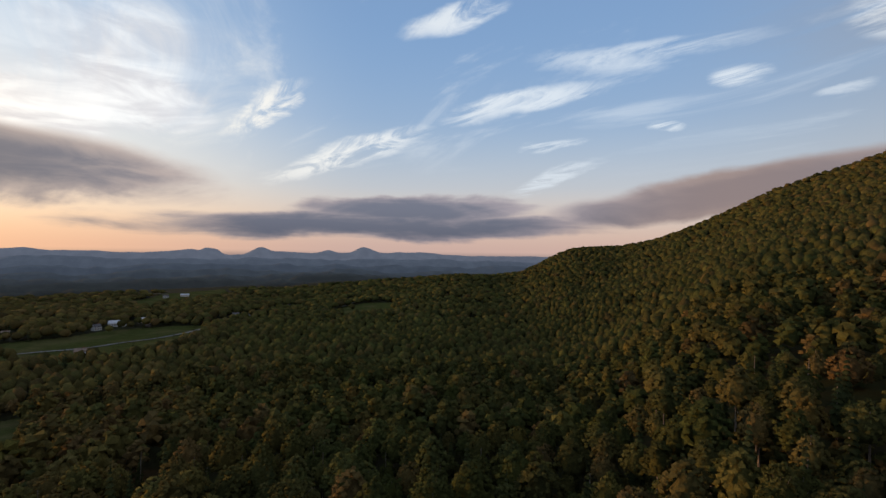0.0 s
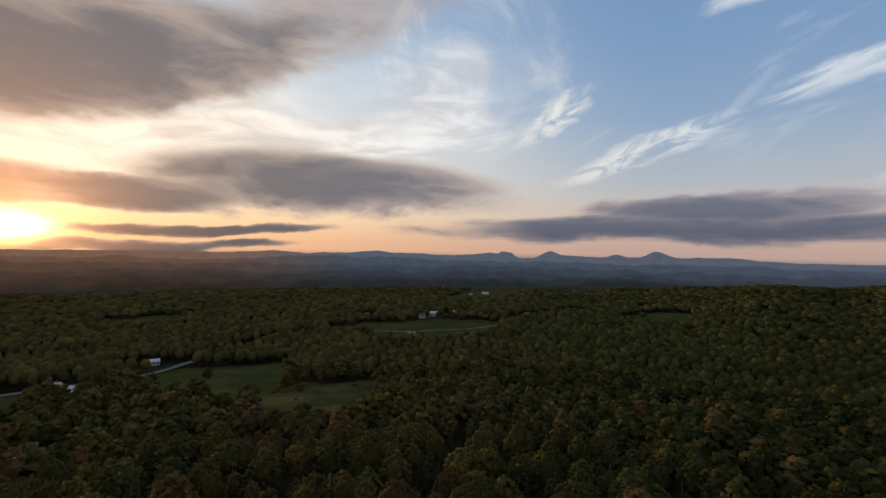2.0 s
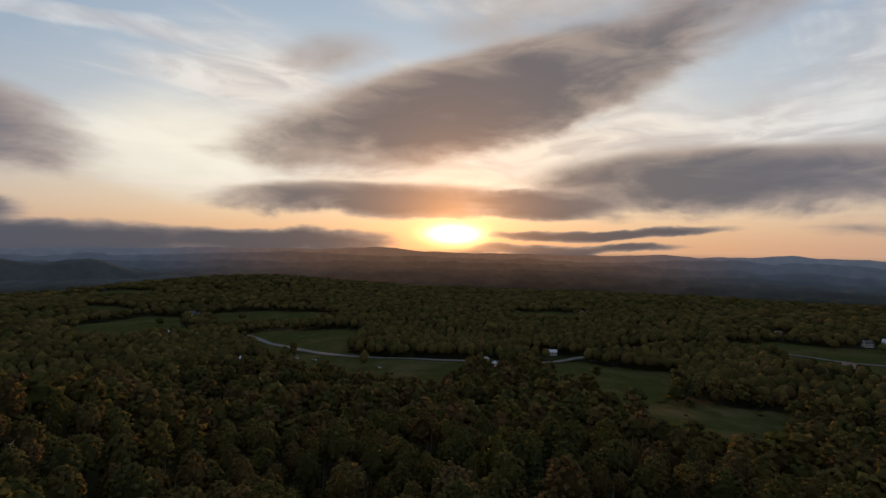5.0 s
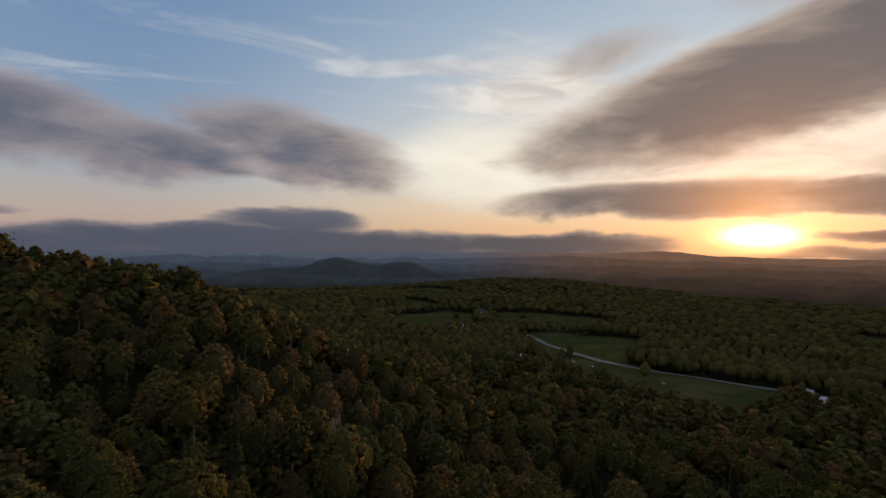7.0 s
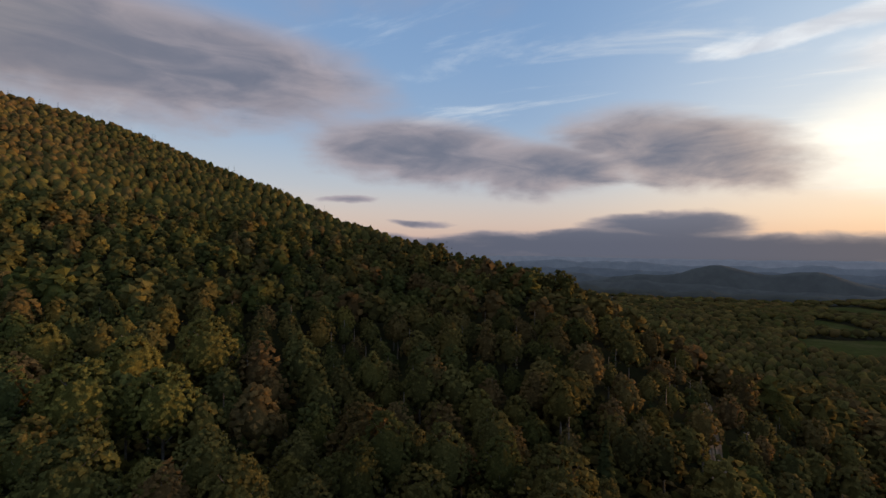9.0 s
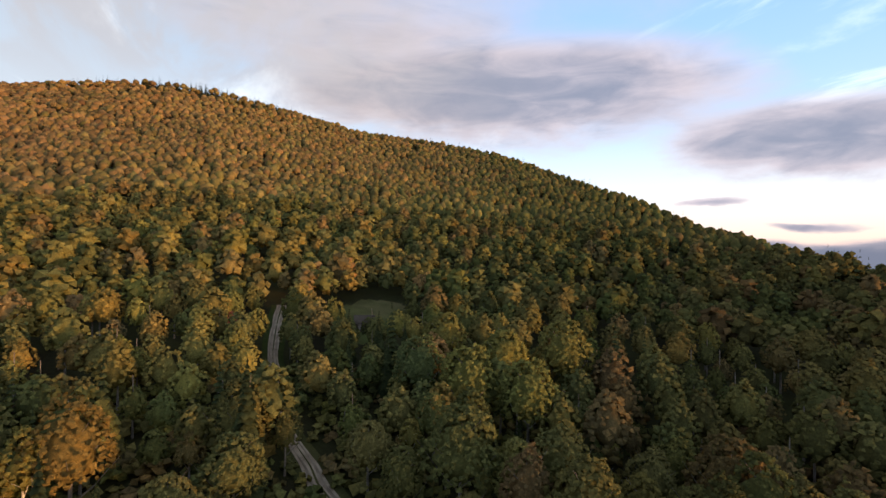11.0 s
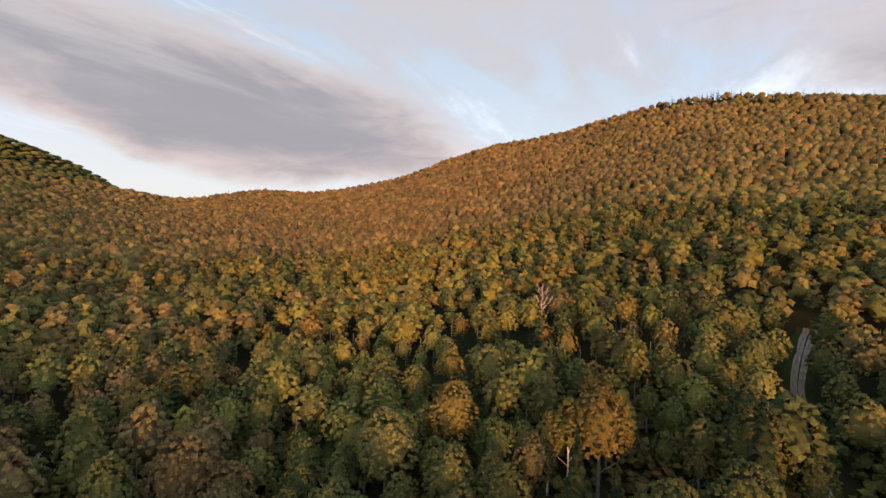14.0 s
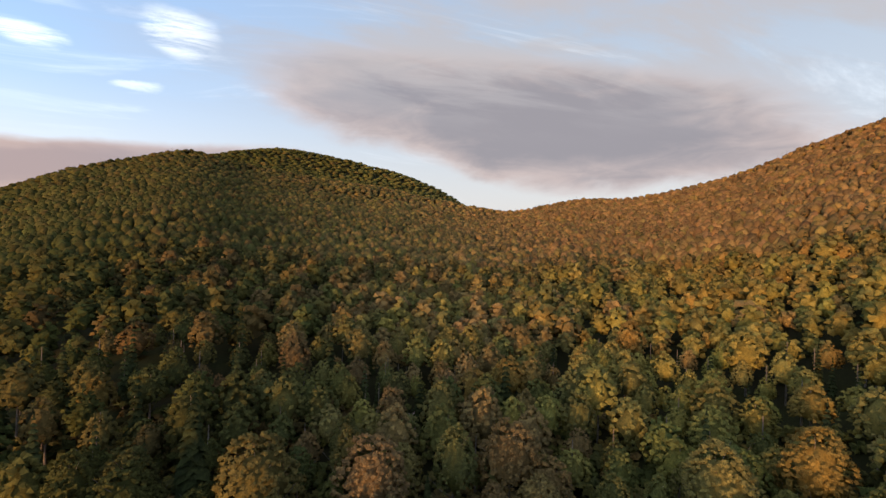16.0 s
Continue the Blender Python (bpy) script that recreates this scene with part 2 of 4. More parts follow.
def leafy(name, tint_of):
    """Leaves: colour of the tree, leaf by leaf variation, some light shining through."""
    m, t, p = material(name)
    if tint_of == "object":
        tint = t.nodes.new("ShaderNodeObjectInfo").outputs["Color"]
    else:
        n = t.nodes.new("ShaderNodeAttribute")
        n.attribute_name = "leaf_tint"
        tint = n.outputs["Color"]
    chance = t.nodes.new("ShaderNodeNewGeometry").outputs["Random Per Island"]
    v = place_vector(t)
    patch = grain(t, v, 0.45, 3)
    shade = blend(t, span(t, chance, 0.0, 1.0), (0.72, 0.74, 0.76), (1.30, 1.27, 1.16))
    c = blend(t, 1.0, tint, shade, "MULTIPLY")
    c = blend(t, W_mul(t, span(t, patch, 0.55, 0.8), 0.12), c, blend(t, 1.0, c, (1.7, 1.05, 0.6), "MULTIPLY"))
    leaves = grain(t, v, 2.2, 4, 0.75)
    c = blend(t, 0.55, c, blend(t, span(t, leaves, 0.36, 0.64), (0.50, 0.52, 0.55), (1.42, 1.38, 1.26)), "MULTIPLY")
    t.links.new(c, p.inputs["Base Color"])
    p.inputs["Roughness"].default_value = 0.62
    p.inputs["Specular IOR Level"].default_value = 0.0
    thin = t.nodes.new("ShaderNodeBsdfTranslucent")
    t.links.new(blend(t, 1.0, c, (1.15, 1.2, 0.7), "MULTIPLY"), thin.inputs[0])
    mix = t.nodes.new("ShaderNodeMixShader")
    mix.inputs[0].default_value = 0.04
    t.links.new(p.outputs[0], mix.inputs[1])
    t.links.new(thin.outputs[0], mix.inputs[2])
    t.links.new(mix.outputs[0], t.nodes["Material Output"].inputs[0])
    return m


def W_mul(t, a, b):
    return num(t, "MULTIPLY", a, b)


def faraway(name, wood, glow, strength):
    """Backdrop of wooded ridges; the miles of lit evening air before them are painted as a glow."""
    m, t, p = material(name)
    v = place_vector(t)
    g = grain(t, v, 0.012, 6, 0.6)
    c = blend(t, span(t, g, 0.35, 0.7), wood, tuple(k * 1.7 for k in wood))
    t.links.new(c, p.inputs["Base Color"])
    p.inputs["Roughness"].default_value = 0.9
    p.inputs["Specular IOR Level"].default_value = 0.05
    # the painted haze warms towards the sun
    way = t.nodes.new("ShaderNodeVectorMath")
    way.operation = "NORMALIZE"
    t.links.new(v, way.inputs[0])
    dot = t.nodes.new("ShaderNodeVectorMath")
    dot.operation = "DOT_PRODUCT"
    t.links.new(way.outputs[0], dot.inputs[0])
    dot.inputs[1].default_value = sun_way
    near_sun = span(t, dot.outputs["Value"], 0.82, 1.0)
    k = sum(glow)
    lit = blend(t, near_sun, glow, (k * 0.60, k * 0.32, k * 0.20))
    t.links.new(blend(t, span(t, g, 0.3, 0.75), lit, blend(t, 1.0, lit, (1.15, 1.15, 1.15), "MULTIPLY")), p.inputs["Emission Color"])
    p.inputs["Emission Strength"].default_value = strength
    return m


def meadow(name, lush, dry):
    m, t, p = material(name)
    v = place_vector(t)
    broad, rows, small = grain(t, v, 0.03, 4), grain(t, v, 0.16, 5, 0.6), grain(t, v, 2.5, 4, 0.7)
    c = blend(t, span(t, broad, 0.42, 0.66), lush, dry)
    c = blend(t, 0.4, c, blend(t, span(t, rows, 0.3, 0.7), (0.55, 0.6, 0.5), (1.2, 1.2, 1.0)), "MULTIPLY")
    c = blend(t, 0.4, c, blend(t, span(t, small, 0.3, 0.7), (0.5, 0.5, 0.5), (1.2, 1.2, 1.2)), "MULTIPLY")
    t.links.new(c, p.inputs["Base Color"])
    p.inputs["Roughness"].default_value = 0.9
    p.inputs["Specular IOR Level"].default_value = 0.0
    bumped(t, p, small, 0.5, 0.15)
    return m


def bark(name, pale, dark, scale):
    m, t, p = material(name)
    n = t.nodes.new("ShaderNodeTexCoord").outputs["Object"]
    mp = t.nodes.new("ShaderNodeMapping")
    mp.inputs["Scale"].default_value = scale
    t.links.new(n, mp.inputs[0])
    g = grain(t, mp.outputs[0], 4.0, 6, 0.65)
    t.links.new(blend(t, span(t, g, 0.42, 0.62), pale, dark), p.inputs["Base Color"])
    p.inputs["Roughness"].default_value = 0.85
    bumped(t, p, g, 0.6, 0.03)
    return m


LEAF = leafy("leaf", "object")
LEAF_MANY = leafy("leaf_many", "attribute")
BARK = bark("grey_bark", (0.16, 0.13, 0.10), (0.07, 0.055, 0.045), (3, 3, 0.7))
BIRCH = bark("birch_bark", (0.62, 0.56, 0.48), (0.20, 0.17, 0.14), (1, 1, 5))
DEADWOOD = bark("dead_wood", (0.52, 0.36, 0.30), (0.34, 0.22, 0.19), (3, 3, 1))
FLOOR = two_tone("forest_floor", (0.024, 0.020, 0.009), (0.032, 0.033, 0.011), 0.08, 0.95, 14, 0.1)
GRASS = meadow("hay_meadow", (0.060, 0.068, 0.022), (0.090, 0.083, 0.034))
ROUGH_GRASS = meadow("rough_grass", (0.056, 0.064, 0.022), (0.105, 0.090, 0.042))
VERGE = meadow("weedy_verge", (0.036, 0.044, 0.014), (0.070, 0.062, 0.026))
GRAVEL = two_tone("gravel_track", (0.20, 0.148, 0.10), (0.34, 0.268, 0.19), 0.35, 0.9, 16, 0.03)
DIRT = two_tone("damp_dirt", (0.14, 0.105, 0.072), (0.25, 0.195, 0.14), 0.3, 0.85, 14, 0.03)
ASPHALT = two_tone("worn_asphalt", (0.16, 0.155, 0.15), (0.23, 0.22, 0.21), 0.3, 0.85, 20, 0.01)
WHITE = two_tone("white_clapboard", (0.58, 0.57, 0.55), (0.68, 0.67, 0.65), 0.4, 0.6, 10, 0.01, 0.12)
CREAM = two_tone("cream_boards", (0.58, 0.52, 0.42), (0.66, 0.60, 0.50), 0.4, 0.65, 10, 0.01, 0.15)
BARN_RED = two_tone("barn_boards", (0.24, 0.12, 0.09), (0.32, 0.17, 0.12), 0.4, 0.8, 12, 0.01, 0.3)
WEATHERED = two_tone("weathered_boards", (0.17, 0.145, 0.12), (0.26, 0.22, 0.18), 0.5, 0.85, 12, 0.01, 0.3)
TIN = two_tone("tin_roof", (0.50, 0.50, 0.52), (0.60, 0.60, 0.62), 0.3, 0.4, 10, 0.0, 0.15, 0.5)
SHINGLE = two_tone("shingle_roof", (0.12, 0.115, 0.12), (0.18, 0.17, 0.17), 0.5, 0.85, 14, 0.02)
DARK_BOARDS = two_tone("dark_boards", (0.045, 0.035, 0.027), (0.075, 0.060, 0.045), 0.5, 0.85, 12, 0.01, 0.3)
RUST_ROOF = two_tone("rusty_roof", (0.22, 0.15, 0.11), (0.30, 0.22, 0.17), 0.5, 0.7, 12, 0.01)
BRICK = two_tone("chimney_brick", (0.26, 0.12, 0.08), (0.34, 0.17, 0.12), 1.0, 0.9, 12, 0.01)
STEEL = two_tone("galvanised_steel", (0.45, 0.45, 0.46), (0.55, 0.55, 0.56), 0.5, 0.45, 10, 0.0, 0.2, 0.8)
STONE = two_tone("pale_ledge", (0.24, 0.21, 0.18), (0.36, 0.32, 0.27), 0.15, 0.9, 10, 0.2)
PAINT = two_tone("car_paint", (0.60, 0.60, 0.62), (0.64, 0.64, 0.66), 0.5, 0.3, 10, 0.0, 0.05)
RUBBER = two_tone("rubber", (0.02, 0.02, 0.02), (0.03, 0.03, 0.03), 2.0, 0.8)
PANE, _t, _p = material("window_glass")
_p.inputs["Base Color"].default_value = (0.03, 0.035, 0.04, 1)
_p.inputs["Roughness"].default_value = 0.06
# glow colours that paint the haze in, paler and bluer with distance
HAZE = [faraway("woods_haze_glow", (0.020, 0.021, 0.016), glow, 1.0) for glow in
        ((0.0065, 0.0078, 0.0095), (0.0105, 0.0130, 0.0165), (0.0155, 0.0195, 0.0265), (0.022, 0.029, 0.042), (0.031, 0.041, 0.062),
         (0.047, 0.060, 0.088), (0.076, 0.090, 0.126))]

# ---- the land ----
S = 1.35  # the plan below is drawn at 1 : 1.35
EYE_Z = 51.3
CANOPY = 11.0

# Crest round the place: azimuth (degrees to the left of north), slope up to its treetops, distance
RIDGE = ((-75, 5.1, 880), (-65, 6.6, 880), (-52, 8.0, 880), (-44, 8.9, 880), (-38.5, 7.5, 890), (-31.4, 5.4, 900),
         (-26, 4.2, 920), (-20.5, 2.0, 940), (-14.5, 0.1, 960), (-11, -1.9, 980), (-1, -2.8, 1000), (8, -3.6, 1000),
         (16, -4.2, 950), (95, -8.5, 260), (120, -8.5, 120), (130, -6.9, 125), (138, -4.0, 155), (148, -1.3, 200),
         (153, 0.0, 230), (158.4, 1.4, 270), (165, 3.6, 320), (171.4, 6.6, 380), (177.3, 8.6, 430), (183, 10.6, 480),
         (191, 12.4, 560), (202, 13.9, 640), (211.4, 15.7, 700), (220.2, 17.0, 740))
RIDGE_EAST = ((228, 16.3, 750), (235.5, 14.5, 760), (246, 12.1, 770), (254.8, 9.0, 780), (265, 6.5, 800),
              (272, 6.25, 820), (279.5, 4.7, 850))
RIDGE_ALL = RIDGE + RIDGE_EAST
# Lone rises: azimuth, distance, height, half-width in degrees, half-depth
RISES = ((-55, 1500, 280, 18, 330), (-72, 1500, 90, 9, 330), (100, 1000, 20, 11, 220), (30, 1150, 8, 12, 160))


def glide(a, xs, ys):
    """Smooth periodic curve through a few values, over degrees."""
    xs = np.array([xs[-1] - 360, *xs, xs[0] + 360], float)
    ys = np.array([ys[-1], *ys, ys[0]], float)
    m = np.gradient(ys, xs)
    i = np.clip(np.searchsorted(xs, a) - 1, 0, len(xs) - 2)
    h = xs[i + 1] - xs[i]
    u = (a - xs[i]) / h
    return ((2 * u**3 - 3 * u**2 + 1) * ys[i] + (u**3 - 2 * u**2 + u) * h * m[i]
            + (3 * u**2 - 2 * u**3) * ys[i + 1] + (u**3 - u**2) * h * m[i + 1])


def ramp(x, a, b):
    u = np.clip((x - a) / (b - a), 0, 1)
    return u * u * (3 - 2 * u)


def lattice(x, y, seed=0):
    """Smooth value noise, 0 to 1, one cell a metre."""
    xi, yi = np.floor(x).astype(np.int64), np.floor(y).astype(np.int64)
    fx, fy = x - xi, y - yi
    fx, fy = fx * fx * (3 - 2 * fx), fy * fy * (3 - 2 * fy)

    def dot(i, j):
        n = (i * 374761393 + j * 668265263 + seed * 974634777) & 0xFFFFFFFF
        n = ((n ^ (n >> 13)) * 1274126177) & 0xFFFFFFFF
        return ((n ^ (n >> 16)) & 0xFFFF) / 65535.0
    return ((dot(xi, yi) * (1 - fx) + dot(xi + 1, yi) * fx) * (1 - fy)
            + (dot(xi, yi + 1) * (1 - fx) + dot(xi + 1, yi + 1) * fx) * fy)


def crest(a):
    """Height and distance of the crest at an azimuth, and how far the hill (1) rules over the valley (0)."""
    a = np.mod(np.asarray(a, float) + 75, 360) - 75
    az = [r[0] for r in RIDGE_ALL]
    e = glide(a, az, [r[1] for r in RIDGE_ALL])
    d = glide(a, az, [r[2] for r in RIDGE_ALL])
    w = ramp(a, 96, 142) + (1 - ramp(a, -36, -12))
    return (EYE_Z - CANOPY) / S + d * np.tan(np.radians(e)), d, np.clip(w, 0, 1)


def height(x, y):
    """The lie of the land."""
    x, y = np.asarray(x, float) / S, np.asarray(y, float) / S
    r = np.hypot(x, y) + 1e-6
    a = np.degrees(np.arctan2(-x, y))
    z, d, w = crest(a)
    floor = -42 - 12 * ramp(r, 600, 1100) - 150 * ramp(r, 1000, 2100)
    valley = floor * (1 - np.exp(-(r / 215) ** 1.3))
    plain = ramp(np.mod(a + 75, 360) - 75, 30, 8) * (1 - w)
    valley = valley + plain * ((z - valley) * ramp(r, 250, 950) * (1 - ramp(r, 1000, 1600)))
    up = z * np.minimum(r / d, 1) ** 1.4
    past = floor + (z - floor) * np.exp(-(np.maximum(r - d, 0) / (0.75 * d)) ** 2)
    out = valley * (1 - w) + np.where(r < d, up, past) * w
    for az, dist, tall, wide, deep in RISES:
        da = np.mod(a - az + 180, 360) - 180
        out = out + tall * np.exp(-(da / wide) ** 2 - ((r - dist) / deep) ** 2)
    lump = ramp(r, 25, 150)
    return S * (out + lump * (5 * (lattice(x / 90, y / 90, 3) - 0.5) + 2 * (lattice(x / 31, y / 31, 4) - 0.5)))


def inside(x, y, corners):
    """Which points lie within a polygon."""
    hit = np.zeros(np.shape(x), bool)
    for (x0, y0), (x1, y1) in zip(corners, corners[1:] + corners[:1]):
        cross = (y0 > y) != (y1 > y)
        hit ^= cross & (x < (x1 - x0) * (y - y0) / (y1 - y0 + 1e-9) + x0)
    return hit


def curve(points, step=2.0):
    """A smooth line through a few points of the plan."""
    p = S * np.array([points[0], *points, points[-1]], float)
    out = []
    for i in range(1, len(p) - 2):
        n = max(2, int(np.hypot(*(p[i + 1] - p[i])) / step))
        for u in np.linspace(0, 1, n, endpoint=False):
            a = 2 * p[i] + (p[i + 1] - p[i - 1]) * u
            b = (2 * p[i - 1] - 5 * p[i] + 4 * p[i + 1] - p[i + 2]) * u**2
            c = (3 * p[i] - p[i - 1] - 3 * p[i + 1] + p[i + 2]) * u**3
            out.append((a + b + c) / 2)
    return np.array(out + [p[-1]])


def near_line(x, y, line, reach=14.0):
    """Distance of many points from a line of points, as far as it matters."""
    x, y = np.asarray(x, float), np.asarray(y, float)
    best = np.full(x.shape, 1e9)
    lo, hi = line.min(0) - reach, line.max(0) + reach
    i = np.nonzero((x > lo[0]) & (x < hi[0]) & (y > lo[1]) & (y < hi[1]))
    if len(i[0]):
        px, py = x[i], y[i]
        near = np.full(px.shape, 1e9)
        for q in line[::2]:
            near = np.minimum(near, (px - q[0]) ** 2 + (py - q[1]) ** 2)
        best[i] = near
    return np.sqrt(best)


FIELDS = {
    "hay_field": [(-263, 110), (-278, 132), (-263, 157), (-241, 198), (-188, 148), (-170, 119), (-181, 102), (-194, 92)],
    "rough_pasture": [(-167, 113), (-177, 133), (-172, 160), (-167, 191), (-103, 119), (-105, 102), (-117, 99), (-116, 86)],
    "farm_field": [(-339, 305), (-346, 368), (-328, 398), (-294, 453), (-270, 473), (-233, 475), (-190, 379), (-189, 325), (-195, 288),
                   (-213, 283), (-256, 273)],
    "upper_pasture": [(-542, -141), (-568, -129), (-573, -78), (-569, -11), (-500, -2), (-456, -38), (-472, -80), (-467, -106)],
    "west_pasture": [(-467, -239), (-508, -234), (-562, -198), (-548, -166), (-456, -135), (-402, -152), (-403, -191)],
    "long_meadow": [(-420, -86), (-446, -65), (-432, -25), (-440, 10), (-405, 24), (-309, 4), (-300, -17), (-304, -38)],
    "roadside_meadow": [(-329, -38), (-315, -9), (-300, 27), (-285, 42), (-272, 76), (-197, 55), (-180, 27), (-190, 12), (-214, -4), (-232, -20)],
    "far_field": [(-471, 708), (-494, 860), (-432, 940), (-377, 846), (-380, 708), (-370, 580)],
    "distant_field": [(-559, 212), (-551, 255), (-524, 282), (-479, 251), (-497, 196)],
    "strip_field": [(-139, 579), (-111, 656), (-64, 651), (-56, 542), (-104, 509)],
    "narrow_field": [(-670, -318), (-660, -285), (-595, -222), (-548, -215), (-572, -263)],
    "south_field": [(-892, -399), (-913, -358), (-823, -275), (-751, -265), (-754, -326)],
}
FIELDS = {k: [(S * x, S * y) for x, y in v] for k, v in FIELDS.items()}
CLEARING = [(57, -112), (55, -132), (44, -134), (38, -118), (40, -104), (48, -98), (54, -102)]
# trees that stand apart by their look
SINGLE = ((98.7, -61.5), (64.5, -84.4), (49.9, -35.7), (51.8, -34.0), (71, 26), (-82, -47), (41, -43), (44, -31.5), (39, -27.5), (34, -25))
GAP = [(8.5, -23.5), (23, -55), (36, -52), (14.7, -20)]
TRACK = curve([(70, -112), (65, -102), (57.0, -88), (51.5, -80), (46, -71.5), (38.7, -64), (32, -58.5), (27, -54), (12, -46),
               (-12, -38), (-40, -34), (-64, -40.5), (-81, -52), (-104, -70), (-128, -92), (-150, -112)])
LANE = curve([(-420, -75), (-347, -37), (-325, -20), (-303, 0), (-294, 28), (-276, 66), (-266, 100), (-276, 138), (-300, 190),
              (-320, 260), (-300, 330), (-262, 360), (-230, 420), (-225, 500), (-200, 600), (-120, 700)], 4.0)
SPUR = curve([(57, -88), (50, -97), (44, -108), (40, -122)])
HOMES = ((-285, -50), (-255, 79), (-299, 136), (-300, -17), (-321, -35), (-314, 462), (-311, 484), (-315, 443), (-459, 790),
         (-223, 494), (-225, 520), (-251, 331), (-199, 607), (-527, 284), (-158, 105), (-370, 402), (-547, -153), (-438, -139),
         (-1003, -443), (-1045, -792), (-260, 26), (-242, 324), (-445, 800))


CLEARING, GAP = [[(S * x, S * y) for x, y in v] for v in (CLEARING, GAP)]
SINGLE, HOMES = [[(S * x, S * y) for x, y in v] for v in (SINGLE, HOMES)]


def edge_of(corners):
    """Points along the edge of a field."""
    out = []
    for a, b in zip(corners, corners[1:] + corners[:1]):
        a, b = np.array(a), np.array(b)
        out += [a + (b - a) * u for u in np.linspace(0, 1, max(2, int(np.hypot(*(b - a)) / 2)), endpoint=False)]
    return np.array(out)


def open_land(x, y):
    """Where no woods stand: fields, tracks, yards."""
    wobble = 9 * (lattice(x / 14, y / 14, 8) - 0.5)
    hit = np.zeros(np.shape(x), bool)
    for corners in FIELDS.values():
        hit |= inside(x + wobble, y - wobble, corners) & (near_line(x, y, edge_of(corners), 9.0) > 1.5 + 0.5 * wobble)
    hit |= inside(x, y, CLEARING) | inside(x, y, GAP)
    hit |= near_line(x, y, TRACK) < np.where((x > 49) & (y < -89), 4.4, np.where(x > 0, 3.4, 2.4)) + 0.15 * wobble
    hit |= near_line(x, y, LANE) < 9.0
    for hx, hy in HOMES:
        hit |= np.hypot(x - hx, y - hy) < np.where(np.hypot(x, y) < np.hypot(hx, hy), 20, 15)
    lone = (lattice(x / 19, y / 19, 61) > 0.82) & (lattice(x / 2, y / 2, 62) > 0.66) & (near_line(x, y, LANE) > 9)
    hit &= ~(lone & (np.hypot(x, y) > 190))
    for sx, sy in SINGLE:
        hit |= np.hypot(x - sx, y - sy) < 3.6
    return hit


def mesh_of(name, verts, faces, mat, smooth=False):
    me = bpy.data.meshes.new(name)
    verts, faces = np.asarray(verts, np.float32), np.asarray(faces, np.int32)
    me.vertices.add(len(verts))
    me.vertices.foreach_set("co", verts.ravel())
    k = faces.shape[1]
    me.loops.add(faces.size)
    me.loops.foreach_set("vertex_index", faces.ravel())
    me.polygons.add(len(faces))
    me.polygons.foreach_set("loop_start", np.arange(0, faces.size, k, dtype=np.int32))
    me.polygons.foreach_set("use_smooth", np.full(len(faces), smooth))
    me.update(calc_edges=True)
    me.materials.append(mat)
    return me


def grid_faces(rows, cols, closed=False):
    i, j = np.meshgrid(np.arange(rows - 1), np.arange(cols if closed else cols - 1), indexing="ij")
    a, b = i * cols + j, i * cols + (j + 1) % cols
    return np.stack([a, b, b + cols, a + cols], -1).reshape(-1, 4)


# one sheet of ground out to the horizon
rings = np.concatenate([np.linspace(0.5, 190, 120), np.exp(np.linspace(math.log(193), math.log(4850), 130))])
turns = np.radians(np.arange(0, 360, 1.0))
R2, T2 = np.meshgrid(rings, turns, indexing="ij")
GX, GY = 7 - R2 * np.sin(T2), R2 * np.cos(T2)
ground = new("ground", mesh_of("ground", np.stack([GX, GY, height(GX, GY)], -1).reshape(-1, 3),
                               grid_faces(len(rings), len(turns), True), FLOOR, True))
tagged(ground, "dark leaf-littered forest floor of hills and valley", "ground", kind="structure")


def draped(name, corners, mat, label, category, lift=0.25, cell=4.0):
    """A patch of land cover lying on the ground."""
    xs, ys = np.array(corners).T
    nx, ny = int(np.ptp(xs) / cell) + 3, int(np.ptp(ys) / cell) + 3
    X, Y = np.meshgrid(xs.min() - cell + cell * np.arange(nx), ys.min() - cell + cell * np.arange(ny), indexing="ij")
    keep = inside(X, Y, corners)
    F = grid_faces(nx, ny)
    F = F[keep.ravel()[F].sum(1) >= 2]
    used, idx = np.unique(F, return_inverse=True)
    V = np.stack([X, Y, height(X, Y) + lift], -1).reshape(-1, 3)[used]
    ob = new(name, mesh_of(name, V, idx.reshape(-1, 4), mat, True))
    return tagged(ob, label, category, kind="structure")


for i, (name, corners) in enumerate(FIELDS.items()):
    rough = name in ("rough_pasture", "roadside_meadow")
    draped(name, corners, ROUGH_GRASS if rough else GRASS,
           "rough tawny pasture among woods" if rough else "mown green hay field among dark woods", "field", 0.4 + 0.05 * i)
draped("clearing", CLEARING, ROUGH_GRASS, "small grassy clearing beside the forest track", "clearing", 0.15, 2.0)


def ribbon(name, line, width, mat, label, lift, category="road", offset=0.0):
    d = np.gradient(line, axis=0)
    d /= np.linalg.norm(d, axis=1, keepdims=True)
    n = np.stack([-d[:, 1], d[:, 0]], -1)
    wob = 0.7 * width ** 0.5 * (lattice(np.arange(len(line)) / 2.2, np.zeros(len(line)), 5) - 0.5)
    cross = np.linspace(-0.5, 0.5, 5)
    P = line[:, None] + n[:, None] * (cross[None] * (width + wob[:, None]) + offset)[..., None]
    Z = height(P[..., 0], P[..., 1]) + lift - 0.06 * np.abs(cross * 2)[None] ** 2
    V = np.concatenate([P, Z[..., None]], -1).reshape(-1, 3)
    return tagged(new(name, mesh_of(name, V, grid_faces(len(line), 5), mat, True)), label, category, kind="structure")


